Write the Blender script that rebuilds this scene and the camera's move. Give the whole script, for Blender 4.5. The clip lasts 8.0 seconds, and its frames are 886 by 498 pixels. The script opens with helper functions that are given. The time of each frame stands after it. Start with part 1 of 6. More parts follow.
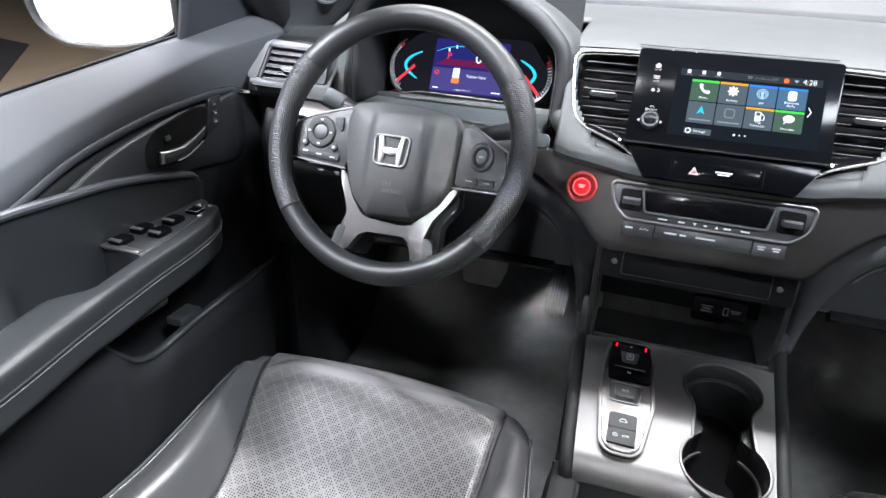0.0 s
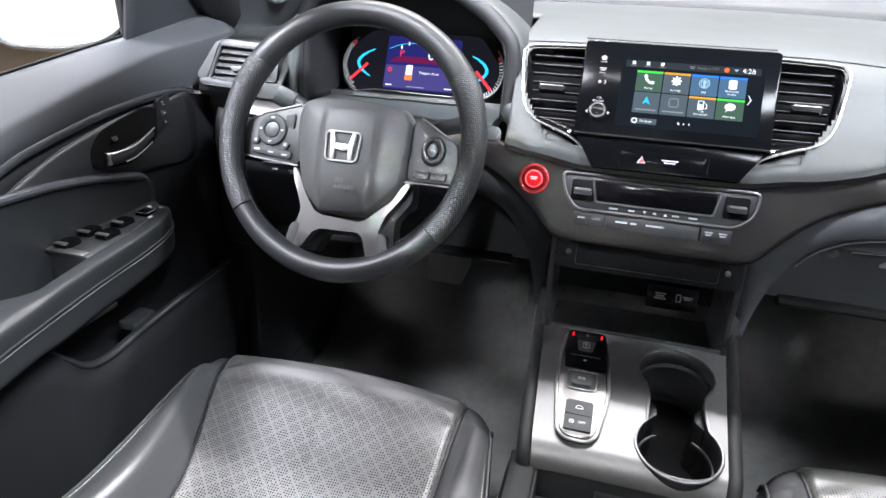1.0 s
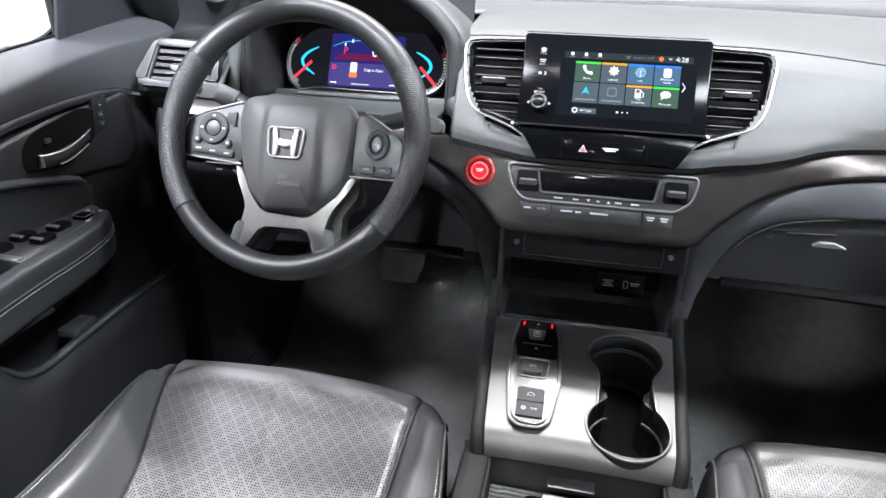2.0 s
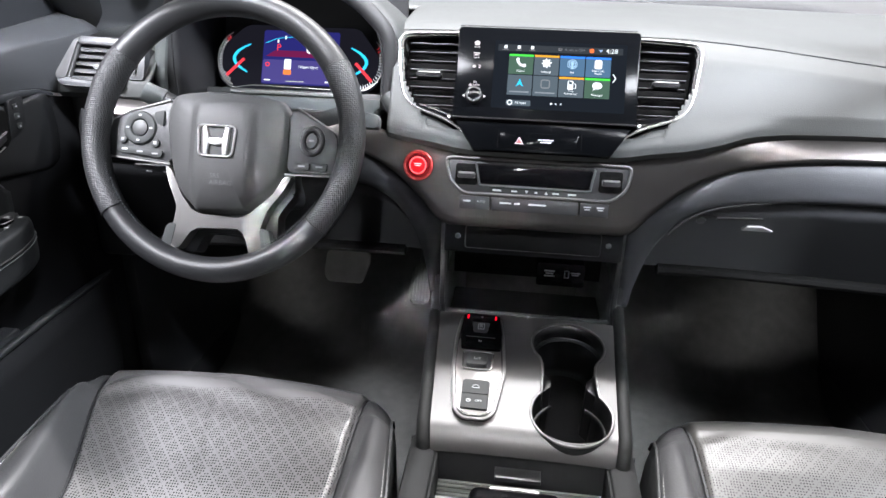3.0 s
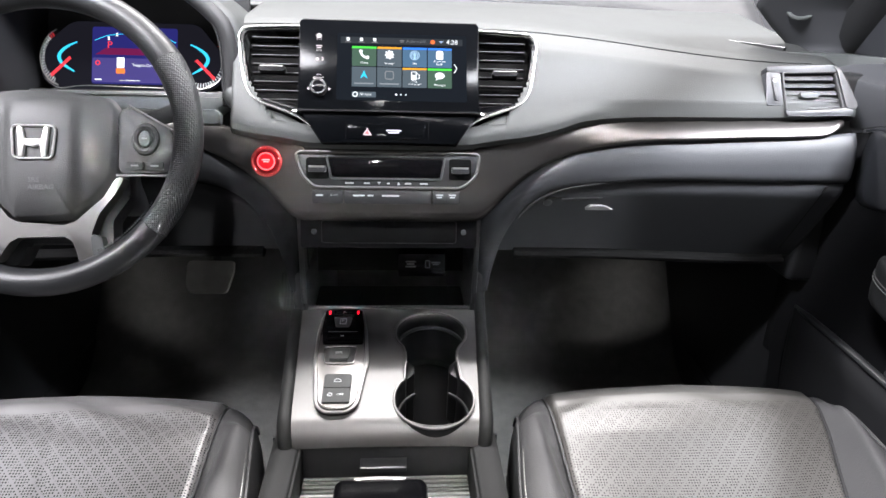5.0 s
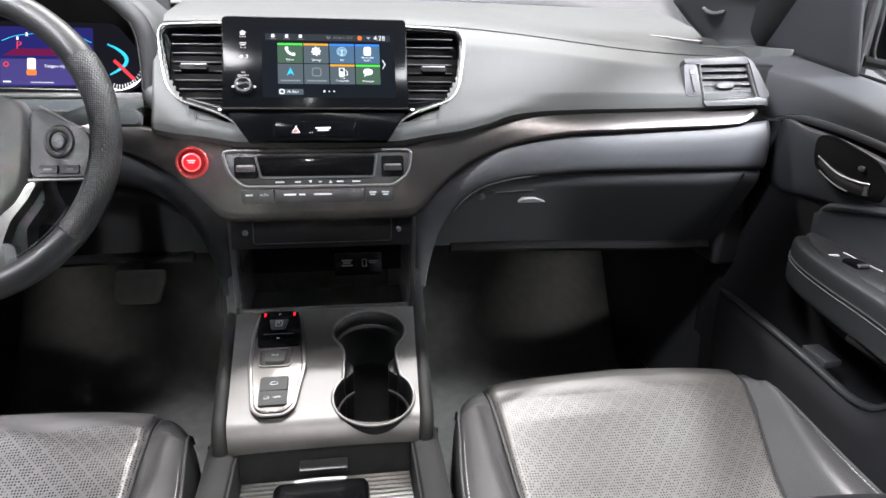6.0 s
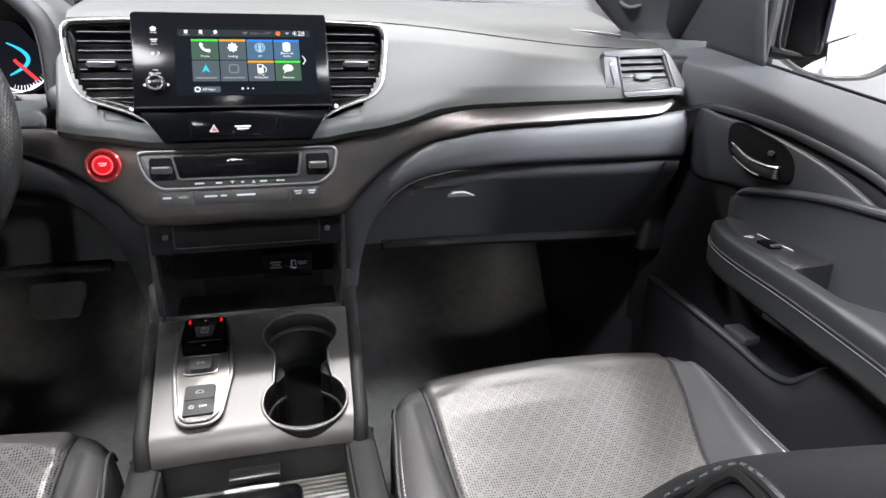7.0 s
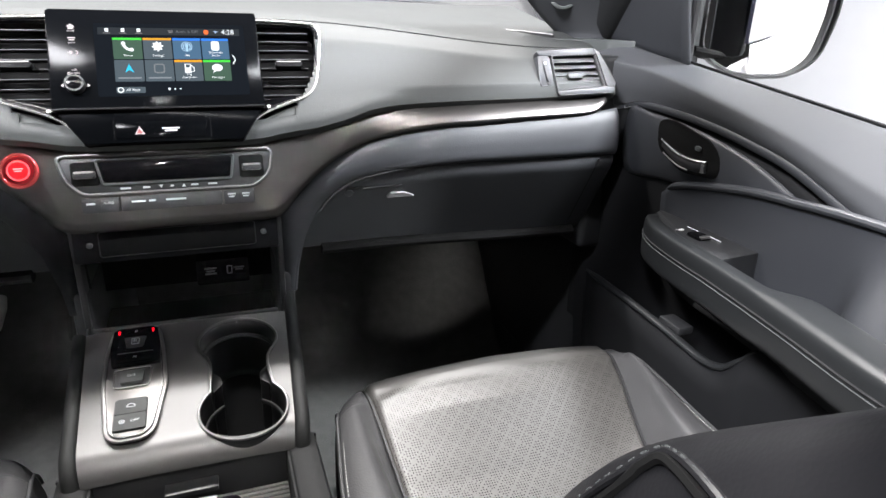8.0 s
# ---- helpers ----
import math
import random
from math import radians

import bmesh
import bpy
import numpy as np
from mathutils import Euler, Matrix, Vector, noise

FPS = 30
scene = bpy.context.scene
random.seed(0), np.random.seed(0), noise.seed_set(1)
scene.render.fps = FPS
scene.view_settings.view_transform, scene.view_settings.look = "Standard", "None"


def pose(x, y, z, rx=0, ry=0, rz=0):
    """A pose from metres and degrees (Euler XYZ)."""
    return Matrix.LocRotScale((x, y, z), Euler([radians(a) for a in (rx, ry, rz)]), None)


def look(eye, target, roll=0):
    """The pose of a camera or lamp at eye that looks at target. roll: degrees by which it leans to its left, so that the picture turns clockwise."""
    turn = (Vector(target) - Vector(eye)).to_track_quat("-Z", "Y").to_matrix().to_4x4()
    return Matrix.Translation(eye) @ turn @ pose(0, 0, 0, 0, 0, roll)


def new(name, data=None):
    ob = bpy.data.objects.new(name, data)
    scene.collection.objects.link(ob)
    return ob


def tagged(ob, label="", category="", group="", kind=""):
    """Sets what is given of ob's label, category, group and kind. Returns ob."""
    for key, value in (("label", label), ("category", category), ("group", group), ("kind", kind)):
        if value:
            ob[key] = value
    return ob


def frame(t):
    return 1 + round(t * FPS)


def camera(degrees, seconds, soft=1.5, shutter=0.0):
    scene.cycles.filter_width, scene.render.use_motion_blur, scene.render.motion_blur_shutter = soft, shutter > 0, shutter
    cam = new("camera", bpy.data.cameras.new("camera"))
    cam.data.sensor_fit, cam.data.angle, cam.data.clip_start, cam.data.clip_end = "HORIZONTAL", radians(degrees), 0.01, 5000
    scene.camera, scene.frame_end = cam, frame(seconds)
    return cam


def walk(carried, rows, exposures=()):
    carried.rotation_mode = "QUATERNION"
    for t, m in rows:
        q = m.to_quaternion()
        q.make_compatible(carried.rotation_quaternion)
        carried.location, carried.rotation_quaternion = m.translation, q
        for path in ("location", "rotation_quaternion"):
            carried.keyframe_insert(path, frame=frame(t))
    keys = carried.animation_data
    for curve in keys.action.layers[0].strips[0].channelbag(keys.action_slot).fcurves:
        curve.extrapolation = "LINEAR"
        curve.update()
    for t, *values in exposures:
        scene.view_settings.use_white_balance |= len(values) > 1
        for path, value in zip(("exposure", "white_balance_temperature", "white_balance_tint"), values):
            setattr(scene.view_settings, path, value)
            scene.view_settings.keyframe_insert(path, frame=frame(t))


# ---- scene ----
cam = camera(70.2, 8.0)
PATH = [
    (0, (-0.095, -0.002, 0.901), (-0.643, 1.732, 0.068), 2.9),
    (0.5, (-0.083, -0.002, 0.896), (-0.59, 1.749, 0.072), 2.6),
    (1, (-0.07, -0.003, 0.89), (-0.536, 1.762, 0.075), 2.4),
    (2.5, (-0.041, -0.007, 0.869), (-0.324, 1.81, 0.083), 1.7),
    (3, (-0.033, -0.003, 0.865), (-0.239, 1.825, 0.082), 1.7),
    (3.5, (-0.022, -0.004, 0.857), (-0.15, 1.837, 0.086), 1.8),
    (4, (-0.015, -0.006, 0.853), (-0.064, 1.841, 0.088), 1.8),
    (4.5, (0.002, -0.008, 0.848), (0.046, 1.843, 0.094), 1.8),
    (6, (0.029, -0.015, 0.832), (0.337, 1.822, 0.104), 1.6),
    (6.5, (0.039, -0.016, 0.827), (0.427, 1.809, 0.105), 1.1),
    (7, (0.048, -0.015, 0.823), (0.531, 1.787, 0.103), 1.3),
    (7.5, (0.054, -0.017, 0.821), (0.629, 1.761, 0.107), 1.6),
    (8, (0.056, -0.015, 0.819), (0.704, 1.739, 0.109), 1.6),
]
walk(cam, [(t, look(eye, target, roll)) for t, eye, target, roll in PATH], [(0.0, 0.48, 6250, 10), (3.0, 0.54, 6400, 11), (4.5, 0.54, 6550, 12), (8.0, 0.36, 6600, 10)])

# ---- world and light ----
world = bpy.data.worlds.new("hall_air")
scene.world = world
world.use_nodes = True
world.node_tree.nodes["Background"].inputs[0].default_value = (0.9, 0.95, 1.0, 1)
world.node_tree.nodes["Background"].inputs[1].default_value = 0.4


def area_lamp(name, eye, target, sx, sy, watts, colour=(1, 1, 1)):
    data = bpy.data.lights.new(name, "AREA")
    data.shape, data.size, data.size_y, data.energy, data.color = "RECTANGLE", sx, sy, watts, colour
    ob = new(name, data)
    ob.matrix_world = look(eye, target)
    return ob


# ceiling lamps of the hall round the car
area_lamp("hall_strip_above", (0.0, -1.60, 4.2), (0, 0.4, 0.4), 3.0, 0.10, 200, (1.0, 0.985, 0.97))
area_lamp("hall_strip_front", (0.0, 2.68, 4.3), (0, 0.6, 0.4), 4.4, 0.14, 640, (1.0, 0.985, 0.985))
# two unseen narrow spots, added behind the car to brighten the footwells through the sunroof
for k, z in ((1, -0.14), (-1, 0.08)):
    area_lamp("footwell_fill_spot", (k * 0.22, -5.2, 4.2), (k * 0.38, 1.28, z), 0.40, 0.40, 2.2, (0.98, 1.0, 0.99)).data.spread = radians(6.4)
area_lamp("hall_lamp_right", (2.5, -1.32, 4.0), (0.6, 0.5, 0.5), 1.4, 0.6, 780, (0.90, 0.94, 1.0))
area_lamp("hall_lamp_left", (-2.5, -1.32, 4.0), (-0.6, 0.5, 0.5), 1.4, 0.6, 840, (0.93, 0.94, 1.0))

# ---- materials ----


def mat(name, col, rough=0.5, metal=0.0, grain=0.0, gscale=900.0, var=0.12, vscale=9.0, emit=0.0, coat=0.0, spec=0.5, bump_dist=0.0006, rvar=0.08):
    m = bpy.data.materials.new(name)
    m.use_nodes = True
    nt = m.node_tree
    b = nt.nodes["Principled BSDF"]
    b.inputs["Metallic"].default_value = metal
    b.inputs["Coat Weight"].default_value = coat
    b.inputs["Specular IOR Level"].default_value = spec
    co = nt.nodes.new("ShaderNodeTexCoord")
    no = nt.nodes.new("ShaderNodeTexNoise")
    no.inputs["Scale"].default_value, no.inputs["Detail"].default_value = vscale, 6
    nt.links.new(co.outputs["Object"], no.inputs["Vector"])
    mx = nt.nodes.new("ShaderNodeMix")
    mx.data_type = "RGBA"
    mx.inputs["A"].default_value = (*[c * (1 - var) for c in col], 1)
    mx.inputs["B"].default_value = (*[min(1, c * (1 + var)) for c in col], 1)
    nt.links.new(no.outputs["Fac"], mx.inputs["Factor"])
    nt.links.new(mx.outputs["Result"], b.inputs["Base Color"])
    mr = nt.nodes.new("ShaderNodeMapRange")
    mr.inputs["To Min"].default_value, mr.inputs["To Max"].default_value = max(0.02, rough - rvar), min(1, rough + rvar)
    nt.links.new(no.outputs["Fac"], mr.inputs["Value"])
    nt.links.new(mr.outputs["Result"], b.inputs["Roughness"])
    if emit:
        b.inputs["Emission Color"].default_value = (*col, 1)
        b.inputs["Emission Strength"].default_value = emit
    if grain:
        g = nt.nodes.new("ShaderNodeTexVoronoi")
        g.inputs["Scale"].default_value = gscale
        nt.links.new(co.outputs["Object"], g.inputs["Vector"])
        bp = nt.nodes.new("ShaderNodeBump")
        bp.inputs["Strength"].default_value, bp.inputs["Distance"].default_value = grain, bump_dist
        nt.links.new(g.outputs["Distance"], bp.inputs["Height"])
        nt.links.new(bp.outputs["Normal"], b.inputs["Normal"])
    return m


def math_node(nt, op, a, b=None, c=None):
    n = nt.nodes.new("ShaderNodeMath")
    n.operation = op
    for i, v in enumerate((a, b, c)):
        if v is None:
            continue
        if isinstance(v, (int, float)):
            n.inputs[i].default_value = v
        else:
            nt.links.new(v, n.inputs[i])
    return n.outputs[0]


def leather(name, col, rough, creases=0.5, perforated=False, pitch=0.0033, cell=0.0160, hole=0.25, front=0.668):
    """Grained leather; perforated: groups of small holes in a diamond lattice."""
    m = mat(name, col, rough, 0, 0, 1, 0.14, 14, rvar=0.03)
    nt = m.node_tree
    b = nt.nodes["Principled BSDF"]
    co = nt.nodes["Texture Coordinate"]
    v = nt.nodes.new("ShaderNodeTexVoronoi")
    v.inputs["Scale"].default_value = 520
    nt.links.new(co.outputs["Object"], v.inputs["Vector"])
    w = nt.nodes.new("ShaderNodeTexNoise")
    w.inputs["Scale"].default_value, w.inputs["Detail"].default_value, w.inputs["Distortion"].default_value = 26, 8, 1.6
    nt.links.new(co.outputs["Object"], w.inputs["Vector"])
    h = math_node(nt, "MULTIPLY_ADD", w.outputs["Fac"], creases * 3.0, v.outputs["Distance"])
    if perforated:
        s = nt.nodes.new("ShaderNodeSeparateXYZ")
        nt.links.new(co.outputs["Object"], s.inputs[0])
        x, y = s.outputs["X"], s.outputs["Y"]
        fx = math_node(nt, "SUBTRACT", math_node(nt, "FRACT", math_node(nt, "DIVIDE", x, pitch)), 0.5)
        fy = math_node(nt, "SUBTRACT", math_node(nt, "FRACT", math_node(nt, "DIVIDE", y, pitch)), 0.5)
        d = math_node(nt, "SQRT", math_node(nt, "ADD", math_node(nt, "MULTIPLY", fx, fx), math_node(nt, "MULTIPLY", fy, fy)))
        dot = math_node(nt, "LESS_THAN", d, hole)
        p = math_node(nt, "DIVIDE", math_node(nt, "ADD", x, y), cell * 1.4142)
        q = math_node(nt, "DIVIDE", math_node(nt, "SUBTRACT", x, y), cell * 1.4142)
        ap = math_node(nt, "ABSOLUTE", math_node(nt, "SUBTRACT", math_node(nt, "FRACT", p), 0.5))
        aq = math_node(nt, "ABSOLUTE", math_node(nt, "SUBTRACT", math_node(nt, "FRACT", q), 0.5))
        inside = math_node(nt, "MULTIPLY", math_node(nt, "LESS_THAN", math_node(nt, "MAXIMUM", ap, aq), 0.43), math_node(nt, "LESS_THAN", y, front))
        holes = math_node(nt, "MULTIPLY", dot, inside)
        old = b.inputs["Base Color"].links[0].from_socket
        mx = nt.nodes.new("ShaderNodeMix")
        mx.data_type = "RGBA"
        nt.links.new(holes, mx.inputs["Factor"])
        nt.links.new(old, mx.inputs["A"])
        mx.inputs["B"].default_value = (0.010, 0.010, 0.010, 1)
        nt.links.new(mx.outputs["Result"], b.inputs["Base Color"])
        rg = b.inputs["Roughness"].links[0].from_socket
        nt.links.new(math_node(nt, "MULTIPLY_ADD", holes, 0.5, rg), b.inputs["Roughness"])
        nt.links.new(math_node(nt, "MULTIPLY_ADD", holes, -0.55, 0.55), b.inputs["Specular IOR Level"])
        h = math_node(nt, "MULTIPLY_ADD", holes, -1.0, h)
        h = math_node(nt, "MULTIPLY_ADD", inside, 0.8, h)
    bp = nt.nodes.new("ShaderNodeBump")
    bp.inputs["Strength"].default_value, bp.inputs["Distance"].default_value = 0.08 if perforated else 0.3, 0.0005
    nt.links.new(h, bp.inputs["Height"])
    nt.links.new(bp.outputs["Normal"], b.inputs["Normal"])
    return m


def brushed(name, col, rough, metal, axis=0, strength=0.12):
    """Satin metal with fine streaks along one axis."""
    m = mat(name, col, rough, metal, 0, 1, 0.06, 5)
    nt = m.node_tree
    b = nt.nodes["Principled BSDF"]
    co = nt.nodes["Texture Coordinate"]
    mp = nt.nodes.new("ShaderNodeMapping")
    mp.inputs["Scale"].default_value = (12, 1500, 1500) if axis == 0 else (1500, 12, 1500)
    nt.links.new(co.outputs["Object"], mp.inputs["Vector"])
    n = nt.nodes.new("ShaderNodeTexNoise")
    n.inputs["Scale"].default_value, n.inputs["Detail"].default_value = 1.0, 3
    nt.links.new(mp.outputs["Vector"], n.inputs["Vector"])
    bp = nt.nodes.new("ShaderNodeBump")
    bp.inputs["Strength"].default_value, bp.inputs["Distance"].default_value = strength, 0.0003
    nt.links.new(n.outputs["Fac"], bp.inputs["Height"])
    nt.links.new(bp.outputs["Normal"], b.inputs["Normal"])
    return m


SOFT = mat("soft_vinyl", (0.034, 0.0361, 0.0357), 0.55, 0, 0.2, 700, spec=0.30)
DOORVINYL = mat("door_vinyl", (0.042, 0.044, 0.048), 0.62, 0, 0.14, 900, spec=0.35)
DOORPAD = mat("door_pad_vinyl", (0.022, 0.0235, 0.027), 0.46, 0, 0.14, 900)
RAIL = mat("console_rail_plastic", (0.010, 0.0105, 0.0105), 0.62, 0, 0.25, 1000, spec=0.15)
HARD = mat("hard_black_plastic", (0.012, 0.0125, 0.0135), 0.45, 0, 0.3, 1100)
BUTTON = mat("dark_button_plastic", (0.032, 0.034, 0.034), 0.62, 0, 0.2, 1000, spec=0.2)
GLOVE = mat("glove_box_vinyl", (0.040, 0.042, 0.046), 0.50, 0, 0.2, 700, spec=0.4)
MID = mat("grey_plastic", (0.05, 0.055, 0.055), 0.42, 0, 0.25, 1000)
# near-black that puts the shade of recesses and hollows into the colour
SHADEBLACK = mat("shade_black", (0.003, 0.003, 0.003), 0.9, spec=0.1)
CUPWALL = mat("cup_liner", (0.0068, 0.007, 0.0075), 0.40, spec=0.3)
FRAMEGREY = mat("satin_grey_plastic", (0.055, 0.055, 0.057), 0.45, 0, 0.1, 900, spec=0.35)
# pale grey for strips that draw the highlights on slat and tab edges
SLATLINE = mat("edge_glint_grey", (0.05, 0.05, 0.053), 0.6, 0.0, spec=0.2)
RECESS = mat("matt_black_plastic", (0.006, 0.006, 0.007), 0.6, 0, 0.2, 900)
PIANO = mat("gloss_black", (0.002, 0.002, 0.0024), 0.14, 0, rvar=0.04, spec=0.10)
SCREENGLASS = mat("coated_black_glass", (0.0016, 0.0018, 0.0022), 0.14, 0, rvar=0.03, spec=0.03)
CHROME = mat("bright_chrome", (0.85, 0.84, 0.82), 0.26, 1.0, rvar=0.05)
BADGE = mat("badge_chrome", (0.75, 0.74, 0.73), 0.28, 0.75, rvar=0.08)
YOKE = mat("satin_spoke_paint", (0.135, 0.130, 0.127), 0.38, 0.9, rvar=0.04)
DIMSATIN = mat("dim_satin_paint", (0.15, 0.148, 0.146), 0.42, 0.9, rvar=0.04)
SATIN = brushed("satin_trim", (0.082, 0.077, 0.075), 0.34, 0.97, 0)
CONSOLE = brushed("satin_console", (0.072, 0.0705, 0.070), 0.42, 0.35, 0)
SILVER = mat("silver_paint", (0.30, 0.293, 0.288), 0.40, 0.95, rvar=0.04)
SEAT = leather("seat_leather", (0.036, 0.036, 0.037), 0.31, 0.14)
# one leather in two tones: the driver's is paler for the light there
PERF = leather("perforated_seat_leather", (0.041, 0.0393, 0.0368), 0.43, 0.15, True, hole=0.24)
CREASED = leather("creased_lit_perforated_leather", (0.070, 0.0675, 0.0675), 0.36, 0.25, True, hole=0.29)
ARM = mat("armrest_vinyl", (0.011, 0.0118, 0.0125), 0.36, 0, 0.14, 900, spec=0.26)
# black of the lower doors, also stands for shade on the driver's knee panel
DOORLOW = mat("lower_door_and_knee_shade", (0.007, 0.0073, 0.008), 0.6, 0, 0.25, 900, spec=0.14)
# seat leather again, painted darker for the weak light on the backrest
BACKREST = leather("shaded_backrest_leather", (0.0055, 0.0055, 0.0063), 0.45, 0.05)
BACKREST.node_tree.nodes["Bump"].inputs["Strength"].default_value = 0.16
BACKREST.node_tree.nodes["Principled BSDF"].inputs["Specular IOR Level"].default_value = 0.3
WHEEL = leather("wheel_leather", (0.0125, 0.0128, 0.0138), 0.42, 0.06)
WHEEL.node_tree.nodes["Principled BSDF"].inputs["Specular IOR Level"].default_value = 0.32
GRIP = mat("perforated_wheel_leather", (0.023, 0.0234, 0.0245), 0.42, 0, 0.8, 440, bump_dist=0.0011, spec=0.35)
GRIP.node_tree.nodes["Voronoi Texture"].inputs["Randomness"].default_value = 0.12


def pits(m, depth=0.35, lo=0.15, hi=0.32):
    """Darkens the bottom of the pits of a perforated leather."""
    nt = m.node_tree
    b = nt.nodes["Principled BSDF"]
    r = nt.nodes.new("ShaderNodeMapRange")
    for k, v in (("From Min", lo), ("From Max", hi), ("To Min", depth), ("To Max", 1.0)):
        r.inputs[k].default_value = v
    nt.links.new(nt.nodes["Voronoi Texture"].outputs["Distance"], r.inputs["Value"])
    old = b.inputs["Base Color"].links[0].from_socket
    mx = nt.nodes.new("ShaderNodeMix")
    mx.data_type = "RGBA"
    mx.inputs["A"].default_value = (0.004, 0.004, 0.004, 1)
    nt.links.new(r.outputs["Result"], mx.inputs["Factor"])
    nt.links.new(old, mx.inputs["B"])
    nt.links.new(mx.outputs["Result"], b.inputs["Base Color"])


pits(GRIP)
SLAT = mat("black_slat_plastic", (0.0045, 0.0045, 0.005), 0.45, spec=0.05)
AIRBAG = mat("airbag_vinyl", (0.050, 0.050, 0.050), 0.50, 0, 0.25, 800, spec=0.25)
CARPET = mat("loop_carpet", (0.075, 0.075, 0.071), 0.95, 0, 0.8, 900, 0.4, 45, bump_dist=0.002)
RUBBER = mat("ribbed_rubber", (0.035, 0.035, 0.033), 0.6, 0, 0.3, 900)
# base colour raised to stand for the light falling on the brake pad
PEDAL = mat("lit_pedal_rubber", (0.52, 0.51, 0.48), 0.55, 0, 0.5, 500, 0.3, 40)
THREAD = mat("pale_thread", (0.38, 0.38, 0.36), 0.7)
HEADLINER = mat("headliner_cloth", (0.22, 0.22, 0.22), 0.9, 0, 0.4, 800)
WHITEPAINT = mat("white_car_paint", (0.78, 0.78, 0.79), 0.25, 0, coat=0.6, var=0.02)
HALLDARK = mat("dark_hall_paint", (0.055, 0.055, 0.065), 0.8, var=0.15)
# wall paint given a glow of its own, so mirrors reflect white
BACKDROP = mat("glowing_white_backdrop", (0.9, 0.92, 0.95), 0.7, var=0.02, emit=1.1)
HALLWALL = mat("white_hall_paint", (0.7, 0.71, 0.73), 0.7, var=0.04, vscale=2)
TANFLOOR = mat("tan_epoxy_floor", (0.36, 0.27, 0.18), 0.45, 0, 0, 1, 0.12, 1.5)
DARKFLOOR = mat("dark_floor_wedge", (0.05, 0.045, 0.045), 0.5)
WHITEFLOOR = mat("white_floor", (0.85, 0.85, 0.86), 0.5, var=0.03)
MIRROR = mat("mirror_silver", (0.9, 0.9, 0.9), 0.01, 1.0, var=0.0, rvar=0.0)
DARKGLASS = mat("dark_window_glass", (0.03, 0.03, 0.045), 0.06, 0, var=0.05)
REDGLOW = mat("red_backlit_plastic", (0.34, 0.004, 0.008), 0.25, 0, emit=0.75, var=0.05)
REDLED = mat("red_indicator", (0.85, 0.0, 0.008), 0.4, 0, emit=1.3, var=0.0)
INK = mat("white_print", (0.40, 0.41, 0.42), 0.6, var=0.0)
DIMINK = mat("grey_print", (0.22, 0.22, 0.23), 0.6, var=0.0)


def glow(name, col, s):
    """A lit pixel area behind matt glass."""
    m = mat(name, col, 0.12, 0, emit=s, var=0.0, rvar=0.0, spec=0.0)
    nt = m.node_tree
    b = nt.nodes["Principled BSDF"]
    nt.links.remove(b.inputs["Base Color"].links[0])
    b.inputs["Base Color"].default_value = (0.001, 0.001, 0.0012, 1)
    return m


LCD = glow("display_black", (0.006, 0.009, 0.013), 1.0)
LCDBAR = glow("display_status_bar", (0.03, 0.036, 0.042), 1.0)
TILE_G = glow("display_tile_dark_green", (0.055, 0.105, 0.075), 1.15)
TILE_B = glow("display_tile_blue", (0.06, 0.125, 0.21), 1.2)
TILE_S = glow("display_tile_slate", (0.075, 0.10, 0.12), 1.15)
GREEN = glow("display_green", (0.06, 0.62, 0.06), 1.2)
AMBER = glow("display_amber", (0.75, 0.36, 0.03), 1.0)
BLUE = glow("display_blue", (0.03, 0.20, 0.85), 1.15)
CYAN = glow("display_cyan", (0.03, 0.5, 0.8), 1.2)
WHITEG = glow("display_white", (0.8, 0.85, 0.9), 1.25)
PINKW = glow("button_backlight", (0.75, 0.68, 0.72), 1.3)
REDG = glow("display_red", (0.85, 0.05, 0.07), 1.0)
NAVY = glow("gauge_navy", (0.018, 0.018, 0.13), 1.0)
VIOLET = glow("gauge_violet", (0.06, 0.05, 0.20), 1.0)
BLACKG = glow("gauge_black", (0.008, 0.008, 0.012), 1.0)

# ---- building blocks ----


def thing(name, at=(0, 0, 0), label="", category="", group="", kind=""):
    ob = new(name)
    ob.location = at
    ob.empty_display_size = 0.05
    return tagged(ob, label, category, group, kind)


def finish(bm, name, angle=35):
    bmesh.ops.recalc_face_normals(bm, faces=bm.faces)
    me = bpy.data.meshes.new(name)
    bm.to_mesh(me)
    bm.free()
    me.shade_smooth()
    me.set_sharp_from_angle(angle=radians(angle))
    return me


def part(name, bm, material, parent=None, label="", solid=0.0, angle=35):
    """One mesh under a thing or a part, in world coordinates."""
    me = bm if isinstance(bm, bpy.types.Mesh) else finish(bm, name, angle)
    if not me.materials:
        me.materials.append(material)
    ob = new(name, me)
    if parent is not None:
        ob.parent = parent
        if parent.type == "EMPTY":
            ob.matrix_parent_inverse = Matrix.Translation(parent.location).inverted()
    if solid:
        md = ob.modifiers.new("thickness", "SOLIDIFY")
        md.thickness, md.offset = solid, 0.0
    return tagged(ob, label)


def tilted(o, tilt):
    """Frame of a panel that faces backwards and leans forward at its top by tilt degrees: u right, v up along it, n out of it."""
    a = radians(tilt)
    m = Matrix(((1, 0, 0, o[0]), (0, math.sin(a), -math.cos(a), o[1]), (0, math.cos(a), math.sin(a), o[2]), (0, 0, 0, 1)))
    return m


